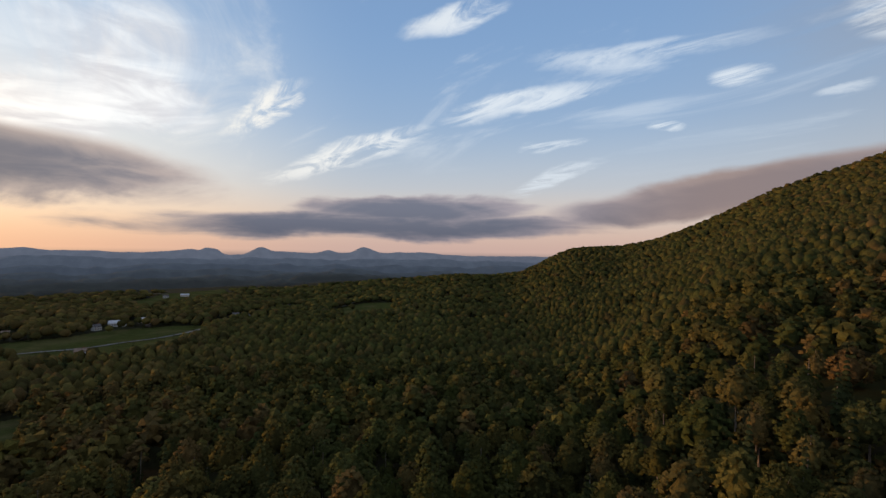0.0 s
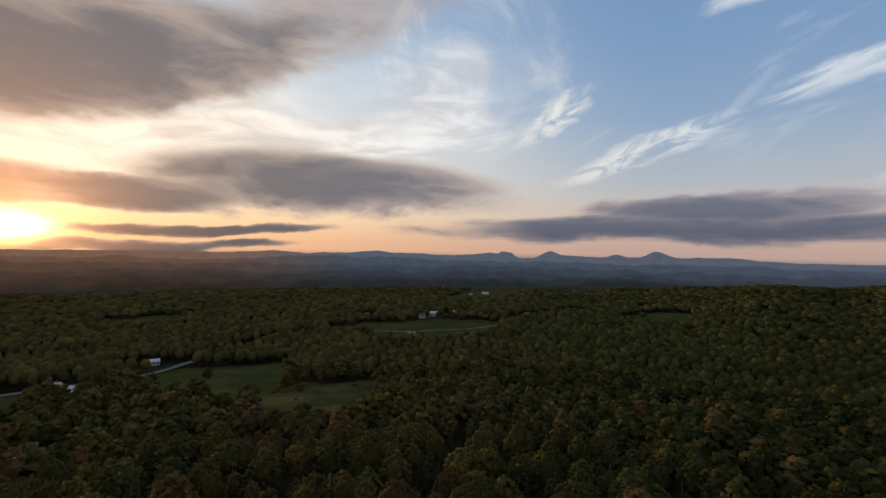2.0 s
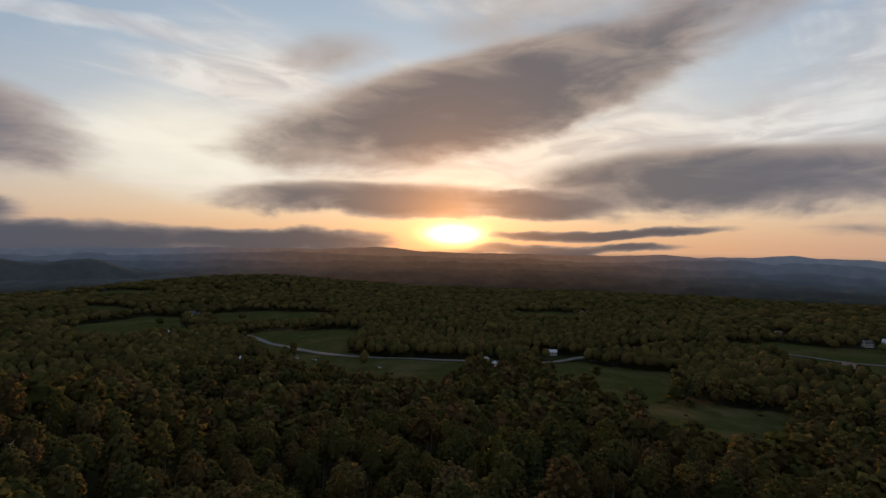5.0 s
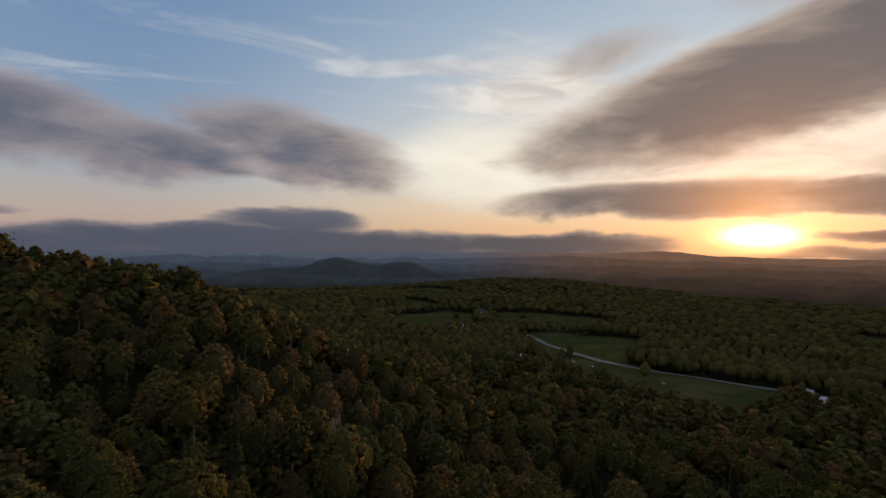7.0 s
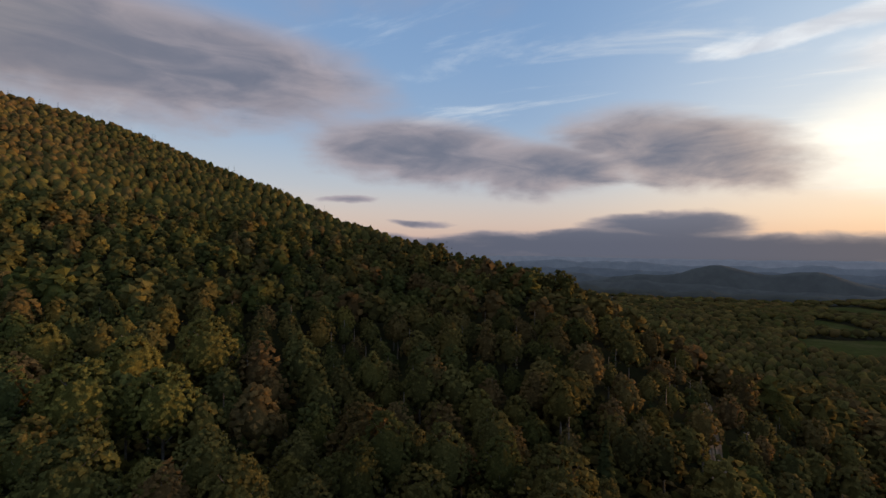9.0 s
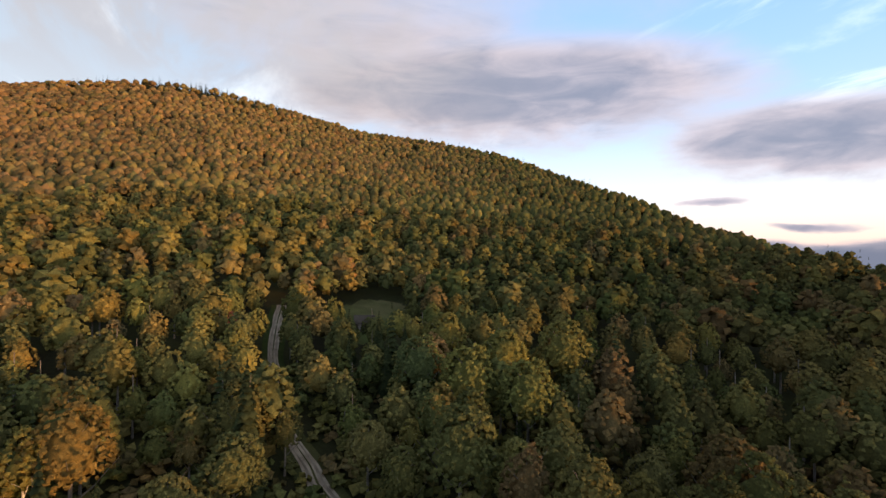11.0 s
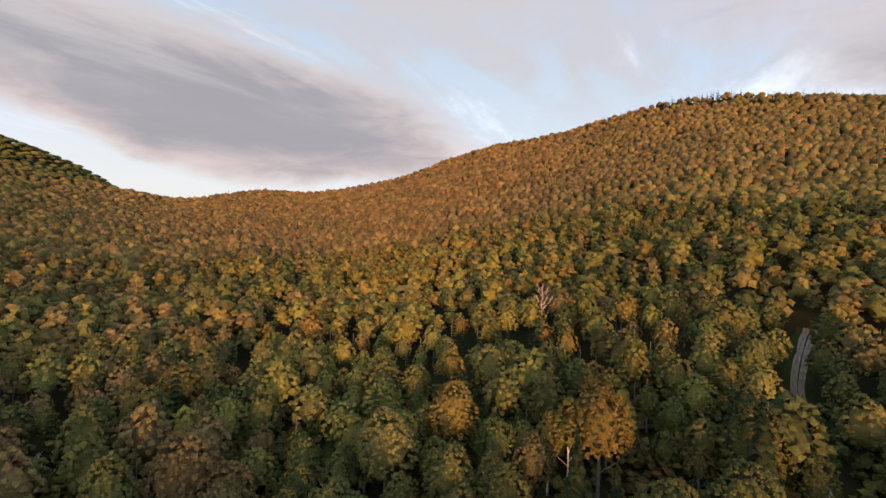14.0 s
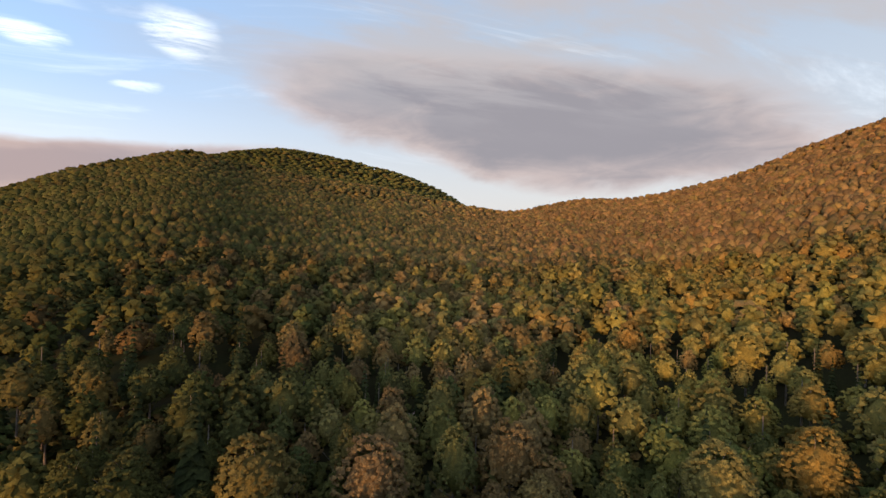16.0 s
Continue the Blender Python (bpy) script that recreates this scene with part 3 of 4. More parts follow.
ribbon("track_verge", TRACK, 6.4, VERGE, "weedy green verge of the forest track", 0.28, "verge")
ribbon("forest_track", TRACK, 3.2, GRAVEL, "pale gravel forest track with two worn ruts", 0.42)
ribbon("track_middle", TRACK, 0.32, VERGE, "weedy strip between the ruts", 0.54, "verge", 0.05)
for side in (-0.85, 0.85):
    ribbon("wheel_rut", TRACK, 0.5, DIRT, "damp dark wheel rut worn in the track", 0.49, "rut", side)
ribbon("lane_verge", LANE, 11.0, ROUGH_GRASS, "tawny verge of the valley lane", 1.0, "verge")
ribbon("valley_lane", LANE, 6.5, ASPHALT, "grey asphalt lane through the valley", 1.15)


def far_ridge(name, dist, base, lumps, a0, a1, rugged, mat, label, seed, deep=250.0):
    """A wooded ridge on the skyline: a long rounded bank with its own lumps."""
    az = np.arange(a0, a1, 0.16)
    across = np.linspace(-1, 1, 9)
    top = base + rugged * 2 * (lattice(az / 3.1, az * 0, seed) - 0.5) + rugged * (lattice(az / 0.9, az * 0, seed + 1) - 0.5)
    top = top + 0.12 * rugged * (lattice(az / 0.24, az * 0, seed + 2) - 0.5)
    for at, tall, wide, steep in lumps:
        top = top + tall * np.exp(-np.abs((az - at) / wide) ** steep)
    top = EYE_Z + dist * np.tan(np.radians(top))
    A, C = np.meshgrid(np.radians(az), across, indexing="ij")
    rr = dist + deep * C
    Z = -310 + (top[:, None] + 310) * (1 - np.abs(C) ** 2.2)
    Z = Z + (6 * lattice(np.degrees(A) * 4, C * 6, seed + 5) - 3) * (1 - C**2) * (np.abs(C) > 0.05)
    V = np.stack([-rr * np.sin(A), rr * np.cos(A), Z], -1).reshape(-1, 3)
    return tagged(new(name, mesh_of(name, V, grid_faces(len(az), 9), mat, True)), label, "distant hills", kind="structure")


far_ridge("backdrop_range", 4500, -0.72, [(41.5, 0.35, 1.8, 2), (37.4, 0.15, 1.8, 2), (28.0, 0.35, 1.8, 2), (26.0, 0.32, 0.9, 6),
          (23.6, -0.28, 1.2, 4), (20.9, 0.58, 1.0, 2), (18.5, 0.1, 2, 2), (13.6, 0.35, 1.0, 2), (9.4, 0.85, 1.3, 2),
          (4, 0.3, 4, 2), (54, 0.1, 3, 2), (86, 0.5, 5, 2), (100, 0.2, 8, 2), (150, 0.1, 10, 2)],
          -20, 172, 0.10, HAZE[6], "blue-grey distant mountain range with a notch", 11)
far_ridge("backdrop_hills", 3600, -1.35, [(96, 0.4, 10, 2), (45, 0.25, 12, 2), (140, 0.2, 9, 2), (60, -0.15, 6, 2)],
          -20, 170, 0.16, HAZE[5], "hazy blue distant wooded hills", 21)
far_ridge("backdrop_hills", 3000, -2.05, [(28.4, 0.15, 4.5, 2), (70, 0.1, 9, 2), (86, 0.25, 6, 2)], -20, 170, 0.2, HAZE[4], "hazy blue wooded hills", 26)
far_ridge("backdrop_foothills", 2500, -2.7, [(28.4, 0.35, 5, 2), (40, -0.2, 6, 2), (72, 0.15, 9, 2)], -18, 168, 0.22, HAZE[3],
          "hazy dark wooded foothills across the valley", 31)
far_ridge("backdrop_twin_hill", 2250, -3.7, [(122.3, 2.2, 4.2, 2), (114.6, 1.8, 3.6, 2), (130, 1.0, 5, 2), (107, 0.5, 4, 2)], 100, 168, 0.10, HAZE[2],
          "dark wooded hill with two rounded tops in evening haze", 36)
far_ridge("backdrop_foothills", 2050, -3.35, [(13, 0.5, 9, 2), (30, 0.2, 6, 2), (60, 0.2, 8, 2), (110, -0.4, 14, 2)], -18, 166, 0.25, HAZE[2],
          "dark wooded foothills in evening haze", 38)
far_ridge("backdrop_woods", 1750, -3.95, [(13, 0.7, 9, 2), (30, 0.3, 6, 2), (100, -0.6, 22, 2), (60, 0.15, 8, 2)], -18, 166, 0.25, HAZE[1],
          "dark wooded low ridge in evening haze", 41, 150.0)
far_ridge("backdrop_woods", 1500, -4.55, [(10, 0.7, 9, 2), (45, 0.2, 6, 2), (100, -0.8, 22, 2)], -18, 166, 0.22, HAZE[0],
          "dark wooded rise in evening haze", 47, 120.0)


# ---- the woods ----
RNG = np.random.default_rng(7)
GREEN, OLIVE, LIME, GOLD = (0.056, 0.064, 0.022), (0.102, 0.088, 0.030), (0.126, 0.110, 0.030), (0.146, 0.096, 0.027)
RUST, BROWN, FIR = (0.152, 0.084, 0.036), (0.124, 0.082, 0.037), (0.032, 0.038, 0.016)


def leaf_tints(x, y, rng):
    """Autumn colours in drifts: golden low on the sunny slope, rusty higher up, greener elsewhere. Shade on unlit
    slopes and warm sun glare are put into the tints.
    """
    n = len(x)
    x, y = x / S, y / S
    r = np.hypot(x, y)
    a = np.mod(np.degrees(np.arctan2(-x, y)), 360)
    rusty = np.exp(-((a - 254) / 26) ** 2) * ramp(r, 190, 330) * 0.85 + 0.35 * ramp(r, 250, 420) * ramp(a, 170, 200) * (1 - ramp(a, 274, 296))
    golden = np.exp(-((a - 252) / 24) ** 2) * (1 - ramp(r, 200, 300)) * ramp(r, 60, 120)
    patch = lattice(x / 38, y / 38, 15)
    w = np.stack([0.75 + 1.2 * (patch < 0.42) + 0 * r, 0.95 + 0 * r, 0.32 + 2.4 * golden + 0.3 * (patch > 0.6),
                  0.12 + 1.3 * golden + 0.5 * rusty, 0.06 + 3.2 * rusty, 0.24 + 1.6 * rusty], -1)
    w[:, :2] *= (1 - np.array([0.95, 0.6]) * np.clip(rusty + golden, 0, 1)[:, None])
    # slopes out of the sun: their shade is put into darker, greener tints
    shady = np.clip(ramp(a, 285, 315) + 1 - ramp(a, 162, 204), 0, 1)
    # grove: shade among the near trees, dimmed in the tint as well
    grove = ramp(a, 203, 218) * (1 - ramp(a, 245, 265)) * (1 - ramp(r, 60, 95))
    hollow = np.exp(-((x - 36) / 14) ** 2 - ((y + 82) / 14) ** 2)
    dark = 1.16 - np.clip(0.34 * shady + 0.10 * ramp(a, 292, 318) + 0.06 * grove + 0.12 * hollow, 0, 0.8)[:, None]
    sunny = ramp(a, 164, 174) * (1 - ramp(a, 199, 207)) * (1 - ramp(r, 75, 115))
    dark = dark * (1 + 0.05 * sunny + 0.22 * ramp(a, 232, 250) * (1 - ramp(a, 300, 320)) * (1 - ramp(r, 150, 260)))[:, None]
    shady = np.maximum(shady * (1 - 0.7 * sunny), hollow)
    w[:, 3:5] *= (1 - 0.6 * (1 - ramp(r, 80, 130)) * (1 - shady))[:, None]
    rear = ramp(r, 900, 1000) * ramp(a, 270, 280)
    w[:, 0] += 0.9 * ramp(a, 282, 300) * (1 - rear)
    # sunward woods: warm glare of the low sun painted as browner leaf tints
    low_sun = ramp(a, 10, 40) * (1 - ramp(a, 150, 185))
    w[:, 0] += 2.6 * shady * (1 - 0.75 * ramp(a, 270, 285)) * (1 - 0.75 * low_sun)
    w[:, 0] *= 1 - 0.45 * low_sun
    w[:, 1] += 1.2 * low_sun
    w[:, 5] += 0.9 * low_sun
    w[:, 5] += 1.6 * ramp(a, 262, 285) * (1 - ramp(a, 302, 328)) * (1 - rear)
    w[:, 0] += 4.0 * rear
    w[:, 2:5] *= (1 - 0.8 * rear)[:, None]
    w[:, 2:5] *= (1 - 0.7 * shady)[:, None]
    w = w / w.sum(1, keepdims=True)
    usual = w @ np.array([GREEN, OLIVE, LIME, GOLD, RUST, BROWN])
    w = np.cumsum(w, 1)
    pick = (rng.random(n)[:, None] > w).sum(1).clip(0, 5)
    c = np.array([GREEN, OLIVE, LIME, GOLD, RUST, BROWN])[pick]
    alike = (0.35 + 0.3 * ramp(r, 120, 320))[:, None]
    c = c * (1 - alike) + usual * alike
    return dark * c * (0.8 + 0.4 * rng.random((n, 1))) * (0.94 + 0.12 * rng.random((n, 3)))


def ico(sub):
    bm = bmesh.new()
    bmesh.ops.create_icosphere(bm, subdivisions=sub, radius=1)
    v = np.array([q.co for q in bm.verts])
    f = np.array([[q.index for q in p.verts] for p in bm.faces])
    bm.free()
    return v, f


ICO = {k: ico(k) for k in (1, 2)}
ICO[0] = (np.array([(1, 0, 0), (0, 1, 0), (-1, 0, 0), (0, -1, 0), (0, 0, 1), (0, 0, -1)], float),
          np.array([(0, 1, 4), (1, 2, 4), (2, 3, 4), (3, 0, 4), (1, 0, 5), (2, 1, 5), (3, 2, 5), (0, 3, 5)]))


def unit(rng, n):
    v = rng.normal(size=(n, 3))
    return v / np.linalg.norm(v, axis=1, keepdims=True)


def leaf_mesh(name, v, f, n, mat):
    """Leaves shaded by the way their bough faces."""
    me = mesh_of(name, v, f, mat, True)
    me.normals_split_custom_set_from_vertices(n)
    return me


def crown(rng, tall, wide, clumps, leaves, leaf, bare=0.2, peak=1.0, core=1, flat=0.82):
    """A full rounded crown: a close inner mass, leafy boughs all over it, loose leaves on them.
    Returns vertices, triangles and the way each leaf faces."""
    h = tall * (1 - bare) / 2
    mid = tall * bare + h
    lobes = unit(rng, 10) + np.array([0, 0, 0.25])
    lobes /= np.linalg.norm(lobes, axis=1, keepdims=True)

    def surface(w):
        bump = np.exp(9 * ((w @ lobes.T).max(1) - 1))
        reach = 0.80 + 0.24 * bump
        girth = reach * (1 - 0.36 * peak * np.clip(w[:, 2], 0, 1) ** 1.4 - 0.10 * np.clip(-w[:, 2], 0, 1))
        return np.stack([w[:, 0] * wide * girth, w[:, 1] * wide * girth, mid + w[:, 2] * h * reach], -1)

    v, f = ICO[core]
    w = v @ np.linalg.qr(rng.normal(size=(3, 3)))[0]
    inner = 0.74 if clumps else 1.0
    n = len(v)
    V = [(surface(w) - (0, 0, mid)) * inner * (0.90 + 0.16 * rng.random((n, 1))) + (0, 0, mid)]
    face = w + 0.35 * unit(rng, n) + np.array([0, 0, 0.25])
    N, F = [face / np.linalg.norm(face, axis=1, keepdims=True)], [f[w[f][:, :, 2].max(1) > -0.45]]
    golden = math.pi * (3 - 5 ** 0.5)
    bv, bf = ICO[0]
    for k in range(clumps):
        wz = 0.99 - 1.50 * (k + 0.5) / clumps
        a = golden * k + rng.random() * 0.6
        ws = math.sqrt(max(0.0, 1 - wz * wz))
        w = np.array([ws * math.cos(a), ws * math.sin(a), wz])
        c = surface(w[None])[0]
        c = (c - (0, 0, mid)) * (0.86 + 0.16 * rng.random()) + (0, 0, mid)
        size = wide * (0.95 + 0.75 * rng.random()) / math.sqrt(clumps)
        squash = np.array([1, 1, flat])
        # the close spray of leaves, hanging outward like a shingle
        out = bv @ np.linalg.qr(rng.normal(size=(3, 3)))[0]
        tip = (size * out * (0.65 + 0.75 * rng.random((len(bv), 1))) * squash)[bf]
        out = out[bf]
        tip[..., 2] -= 0.12 * (tip @ np.array([w[0], w[1], 0]))
        V.append(c + tip.reshape(-1, 3))
        face = 0.75 * w + 0.7 * out.mean(1) + 0.30 * unit(rng, len(bf)) + np.array([0, 0, 0.3])
        N.append(np.repeat(face / np.linalg.norm(face, axis=1, keepdims=True), 3, axis=0))
        F.append(n + np.arange(3 * len(bf)).reshape(-1, 3))
        n += 3 * len(bf)
        d = unit(rng, leaves) + 0.6 * w + np.array([0, 0, 0.25])
        d /= np.linalg.norm(d, axis=1, keepdims=True)
        p = c + d * size * (0.80 + 0.55 * rng.random((leaves, 1))) * squash
        nrm = d + 0.5 * w + 0.5 * unit(rng, leaves)
        nrm /= np.linalg.norm(nrm, axis=1, keepdims=True)
        u = np.cross(nrm, unit(rng, leaves))
        u /= np.linalg.norm(u, axis=1, keepdims=True) + 1e-9
        q = np.cross(nrm, u)
        s = leaf * (0.6 + 0.8 * rng.random((leaves, 1)))
        V.append(np.stack([p - u * s, p + u * s * 0.7 - q * s * 0.75, p + u * s * 0.7 + q * s * 0.75], 1).reshape(-1, 3))
        face = 0.8 * w + 0.5 * d + 0.4 * unit(rng, leaves) + np.array([0, 0, 0.3])
        N.append(np.repeat(face / np.linalg.norm(face, axis=1, keepdims=True), 3, axis=0))
        F.append(n + np.arange(3 * leaves).reshape(-1, 3))
        n += 3 * leaves
    return np.concatenate(V), np.concatenate(F), np.concatenate(N)


def fir_crown(rng, tall, wide, tiers, boughs):
    """Conifer: tiers of drooping boughs, each a bent fan."""
    V, F, n = [], [], 0
    for k in range(tiers):
        u = k / (tiers - 1)
        z, reach = tall * (0.12 + 0.86 * u), wide * (1.02 - u) ** 0.9
        for b in range(boughs):
            a = 2 * math.pi * (b + rng.random() * 0.7) / boughs + k
            d, s = np.array([math.cos(a), math.sin(a), 0]), np.array([-math.sin(a), math.cos(a), 0])
            ln = reach * (0.75 + 0.4 * rng.random())
            wd, dz = ln * 0.42 + 0.15, np.array([0, 0, 1.0])
            V.append(np.array([dz * (z + 0.35), d * ln * 0.55 + s * wd + dz * (z - ln * 0.12), d * ln + dz * (z - ln * 0.42),
                               d * ln * 0.55 - s * wd + dz * (z - ln * 0.12), d * ln * 0.5 + dz * (z + 0.28)]))
            F.append(np.array([(1, 0, 4), (2, 1, 4), (3, 2, 4), (0, 3, 4)]) + n)
            n += 5
    V.append(np.array([(0.15, 0, tall * 0.93), (-0.1, 0.13, tall * 0.93), (-0.1, -0.13, tall * 0.93), (0, 0, tall * 1.03)]))
    F.append(np.array([(0, 1, 3), (1, 2, 3), (2, 0, 3)]) + n)
    V = np.concatenate(V)
    out = V * np.array([1, 1, 0]) / wide + np.array([0, 0, 0.5]) + 0.25 * unit(rng, len(V))
    return V, np.concatenate(F), out / np.linalg.norm(out, axis=1, keepdims=True)


def rod(points, radii, sides=7):
    V = []
    for i, (p, r) in enumerate(zip(points, radii)):
        d = np.array(points[min(i + 1, len(points) - 1)], float) - np.array(points[max(i - 1, 0)], float)
        d /= np.linalg.norm(d) + 1e-9
        u = np.cross(d, (0.31, 0.95, 0.05))
        u /= np.linalg.norm(u)
        w = np.cross(d, u)
        t = 2 * math.pi * np.arange(sides) / sides
        V.append(np.array(p) + r * (np.cos(t)[:, None] * u + np.sin(t)[:, None] * w))
    F = grid_faces(len(points), sides, True)
    return np.concatenate(V), np.concatenate([F[:, [0, 1, 2]], F[:, [0, 2, 3]]])


def trunk(rng, tall, girth, limbs, spread, start=0.3, twigs=0):
    """Tapered, leaning trunk with limbs that leave it upward."""
    lean = rng.normal(size=2) * 0.02 * tall
    at = lambda u: np.array([lean[0] * u * u, lean[1] * u * u, tall * u])
    us = np.array([-0.03, 0.0, 0.04, 0.2, 0.4, 0.6, 0.8, 0.95])
    V, F = rod([at(u) for u in us], girth * np.array([1.5, 1.45, 1.05, 0.9, 0.72, 0.5, 0.28, 0.08]))
    Vs, Fs, n = [V], [F], len(V)
    for k in range(limbs):
        u = start + (0.88 - start) * (k + rng.random() * 0.6) / limbs
        a, ln = 2.4 * k + rng.random(), spread * (1.05 - 0.6 * u) * (0.7 + 0.5 * rng.random())
        d = np.array([math.cos(a), math.sin(a), 0.55 + 0.5 * rng.random()])
        p0 = at(u)
        p1, p2 = p0 + d * ln * 0.5, p0 + d * ln + np.array([0, 0, 0.18 * ln])
        v, f = rod([p0, p1, p2], girth * np.array([0.42, 0.26, 0.07]) * (1.1 - 0.5 * u), 5)
        Vs.append(v), Fs.append(f + n)
        n += len(v)
        for j in range(twigs):
            w = 0.35 + 0.6 * rng.random()
            q0 = p0 + (p2 - p0) * w
            e = d * 0.6 + unit(rng, 1)[0] * 0.8 + np.array([0, 0, 0.5])
            v, f = rod([q0, q0 + e * ln * 0.38], girth * np.array([0.14, 0.03]), 3)
            Vs.append(v), Fs.append(f + n)
            n += len(v)
    return np.concatenate(Vs), np.concatenate(Fs)


def scatter(r0, r1, spacing, rng, a0=-180.0, a1=180.0, grow=0.0, hedge=False):
    """Jittered places in a ring; past a distance the spacing grows with it."""
    out = []
    r = r0
    while r < r1:
        s = max(spacing, r * grow)
        n = max(1, int(math.radians(a1 - a0) * r / s))
        a = np.radians(a0 + (a1 - a0) * (np.arange(n) + rng.random() + 0.42 * (rng.random(n) - 0.5)) / n)
        rr = r + s * 0.45 * (rng.random(n) - 0.5)
        out.append(np.stack([-rr * np.sin(a), rr * np.cos(a), np.full(n, s)], -1))
        r += s * 0.92
    p = np.concatenate(out)
    if hedge:
        x, y = p[:, 0], p[:, 1]
        return p[(near_line(x, y, TRACK) > 2.5) & (near_line(x, y, SPUR) > 2.2) & ~inside(x, y, CLEARING) & (lattice(x / 6, y / 6, 77) > 0.22)]
    return p[~open_land(p[:, 0], p[:, 1])]


def planted(name, spots, shapes, pick, scale, tints, rng, mat, label, parent=None, stretch=None):
    """Many small far crowns joined into one mesh of stuff."""
    Vs, Fs, Cs, Ns, n = [], [], [], [], 0
    z = height(spots[:, 0], spots[:, 1]) - 0.3
    turn = rng.random(len(spots)) * 2 * math.pi
    for k, (v, f, nv) in enumerate(shapes):
        i = np.nonzero(pick == k)[0]
        if not len(i):
            continue
        c, s = np.cos(turn[i])[:, None], np.sin(turn[i])[:, None]
        sx = scale[i][:, None] * (1.0 if stretch is None else stretch[i][:, None])
        x, y = v[None, :, 0] * sx, v[None, :, 1] * sx
        P = np.stack([x * c - y * s + spots[i, 0][:, None], x * s + y * c + spots[i, 1][:, None],
                      v[None, :, 2] * scale[i][:, None] + z[i][:, None]], -1)
        Vs.append(P.reshape(-1, 3))
        Fs.append((f[None] + (n + len(v) * np.arange(len(i)))[:, None, None]).reshape(-1, 3))
        nx, ny = nv[None, :, 0], nv[None, :, 1]
        Ns.append(np.stack([nx * c - ny * s, nx * s + ny * c, np.broadcast_to(nv[None, :, 2], P.shape[:2])], -1).reshape(-1, 3))
        Cs.append(np.repeat(tints[i], len(v), axis=0))
        n += len(v) * len(i)
    V, F, C = np.concatenate(Vs), np.concatenate(Fs), np.concatenate(Cs)
    me = leaf_mesh(name, V, F, np.concatenate(Ns), mat)
    att = me.color_attributes.new("leaf_tint", "FLOAT_COLOR", "POINT")
    att.data.foreach_set("color", np.concatenate([C, np.ones((len(C), 1))], 1).astype(np.float32).ravel())
    ob = new(name, me)
    return tagged(ob, label, kind="stuff")


def conifers(x, y, rng):
    """Spruces crown the summit and stand singly elsewhere."""
    r, a = np.hypot(x, y), np.mod(np.degrees(np.arctan2(-x, y)), 360)
    z = height(x, y)
    share = 0.05 + 0.72 * ramp(z, 270, 325) * np.exp(-((a - 212) / 26) ** 2) + 0.1 * (lattice(x / 55, y / 55, 19) > 0.68)
    return rng.random(len(x)) < share


def not_hidden(p):
    """Keep the slopes that face the camera, and a strip past the crest."""
    a = np.degrees(np.arctan2(-p[:, 0], p[:, 1]))
    _, d, w = crest(a)
    r = np.hypot(p[:, 0], p[:, 1]) / S
    return (w < 0.9) | (r < d + 70) | (r > 965)


# nearest trees, each a thing with trunk and crown
NEAR_IN, NEAR_OUT = 44.0, 100.0
KINDS = []
for k in range(7):
    tall, wide = ((16.5, 4.3), (15, 4.6), (17.5, 4.0), (14, 4.1), (15.5, 5.1), (17, 4.2), (12.5, 3.4))[k]
    KINDS.append((tall, wide, crown(RNG, tall, wide, (290, 300, 290, 250, 320, 285, 210)[k], 4, 0.19, 0.24, (0.9, 0.5, 1.3, 0.9, 0.4, 1.0, 1.4)[k]),
                  trunk(RNG, tall * 0.9, 0.15 + 0.007 * tall, 7, wide * 1.2)))
DECIDUOUS = []
for tall, wide, c, t in KINDS:
    ob = new("broadleaf_tree")
    tr = new("trunk", mesh_of("trunk", *t, BARK, True))
    cr = new("crown", leaf_mesh("crown", *c, LEAF))
    tr.parent = cr.parent = ob
    tagged(ob, "broad-crowned maple in turning autumn leaf", "tree", "trees of the near wood")
    DECIDUOUS.append(ob)
FIRS = []
for tall, wide in ((15, 2.6), (18, 3.1)):
    ob = new("spruce_tree")
    tr = new("trunk", mesh_of("trunk", *trunk(RNG, tall * 0.95, 0.22, 0, 1), BARK, True))
    cr = new("crown", leaf_mesh("crown", *fir_crown(RNG, tall, wide, 24, 9), LEAF))
    tr.parent = cr.parent = ob
    cr.color = (*FIR, 1)
    tagged(ob, "dark green pointed spruce among broadleaf trees", "tree", "trees of the near wood")
    FIRS.append(ob)
BIRCHES = []
for tall, wide in ((18, 3.0), (16, 2.7)):
    ob = new("birch_tree")
    tr = new("trunk", mesh_of("trunk", *trunk(RNG, tall * 0.92, 0.2, 8, wide * 1.4, 0.35), BIRCH, True))
    cr = new("crown", leaf_mesh("crown", *crown(RNG, tall, wide, 120, 8, 0.17, 0.38, 1.0, 0), LEAF))
    tr.parent = cr.parent = ob
    tagged(ob, "tall birch with pale trunk and thin crown", "tree", "trees of the near wood")
    BIRCHES.append(ob)


def stand(kind, x, y, size=1.0, turn=0.0, tint=None, label="", sunk=0.2):
    ob = copy_thing(kind, Matrix.Translation((x, y, float(height(x, y)) - sunk)) @ pose(0, 0, 0, 0, 0, turn))
    ob.scale = (size, size, size)
    for c in ob.children:
        if tint is not None and c.name.startswith("crown"):
            c.color = (*tint, 1)
    if label:
        tagged(ob, label)
    return ob


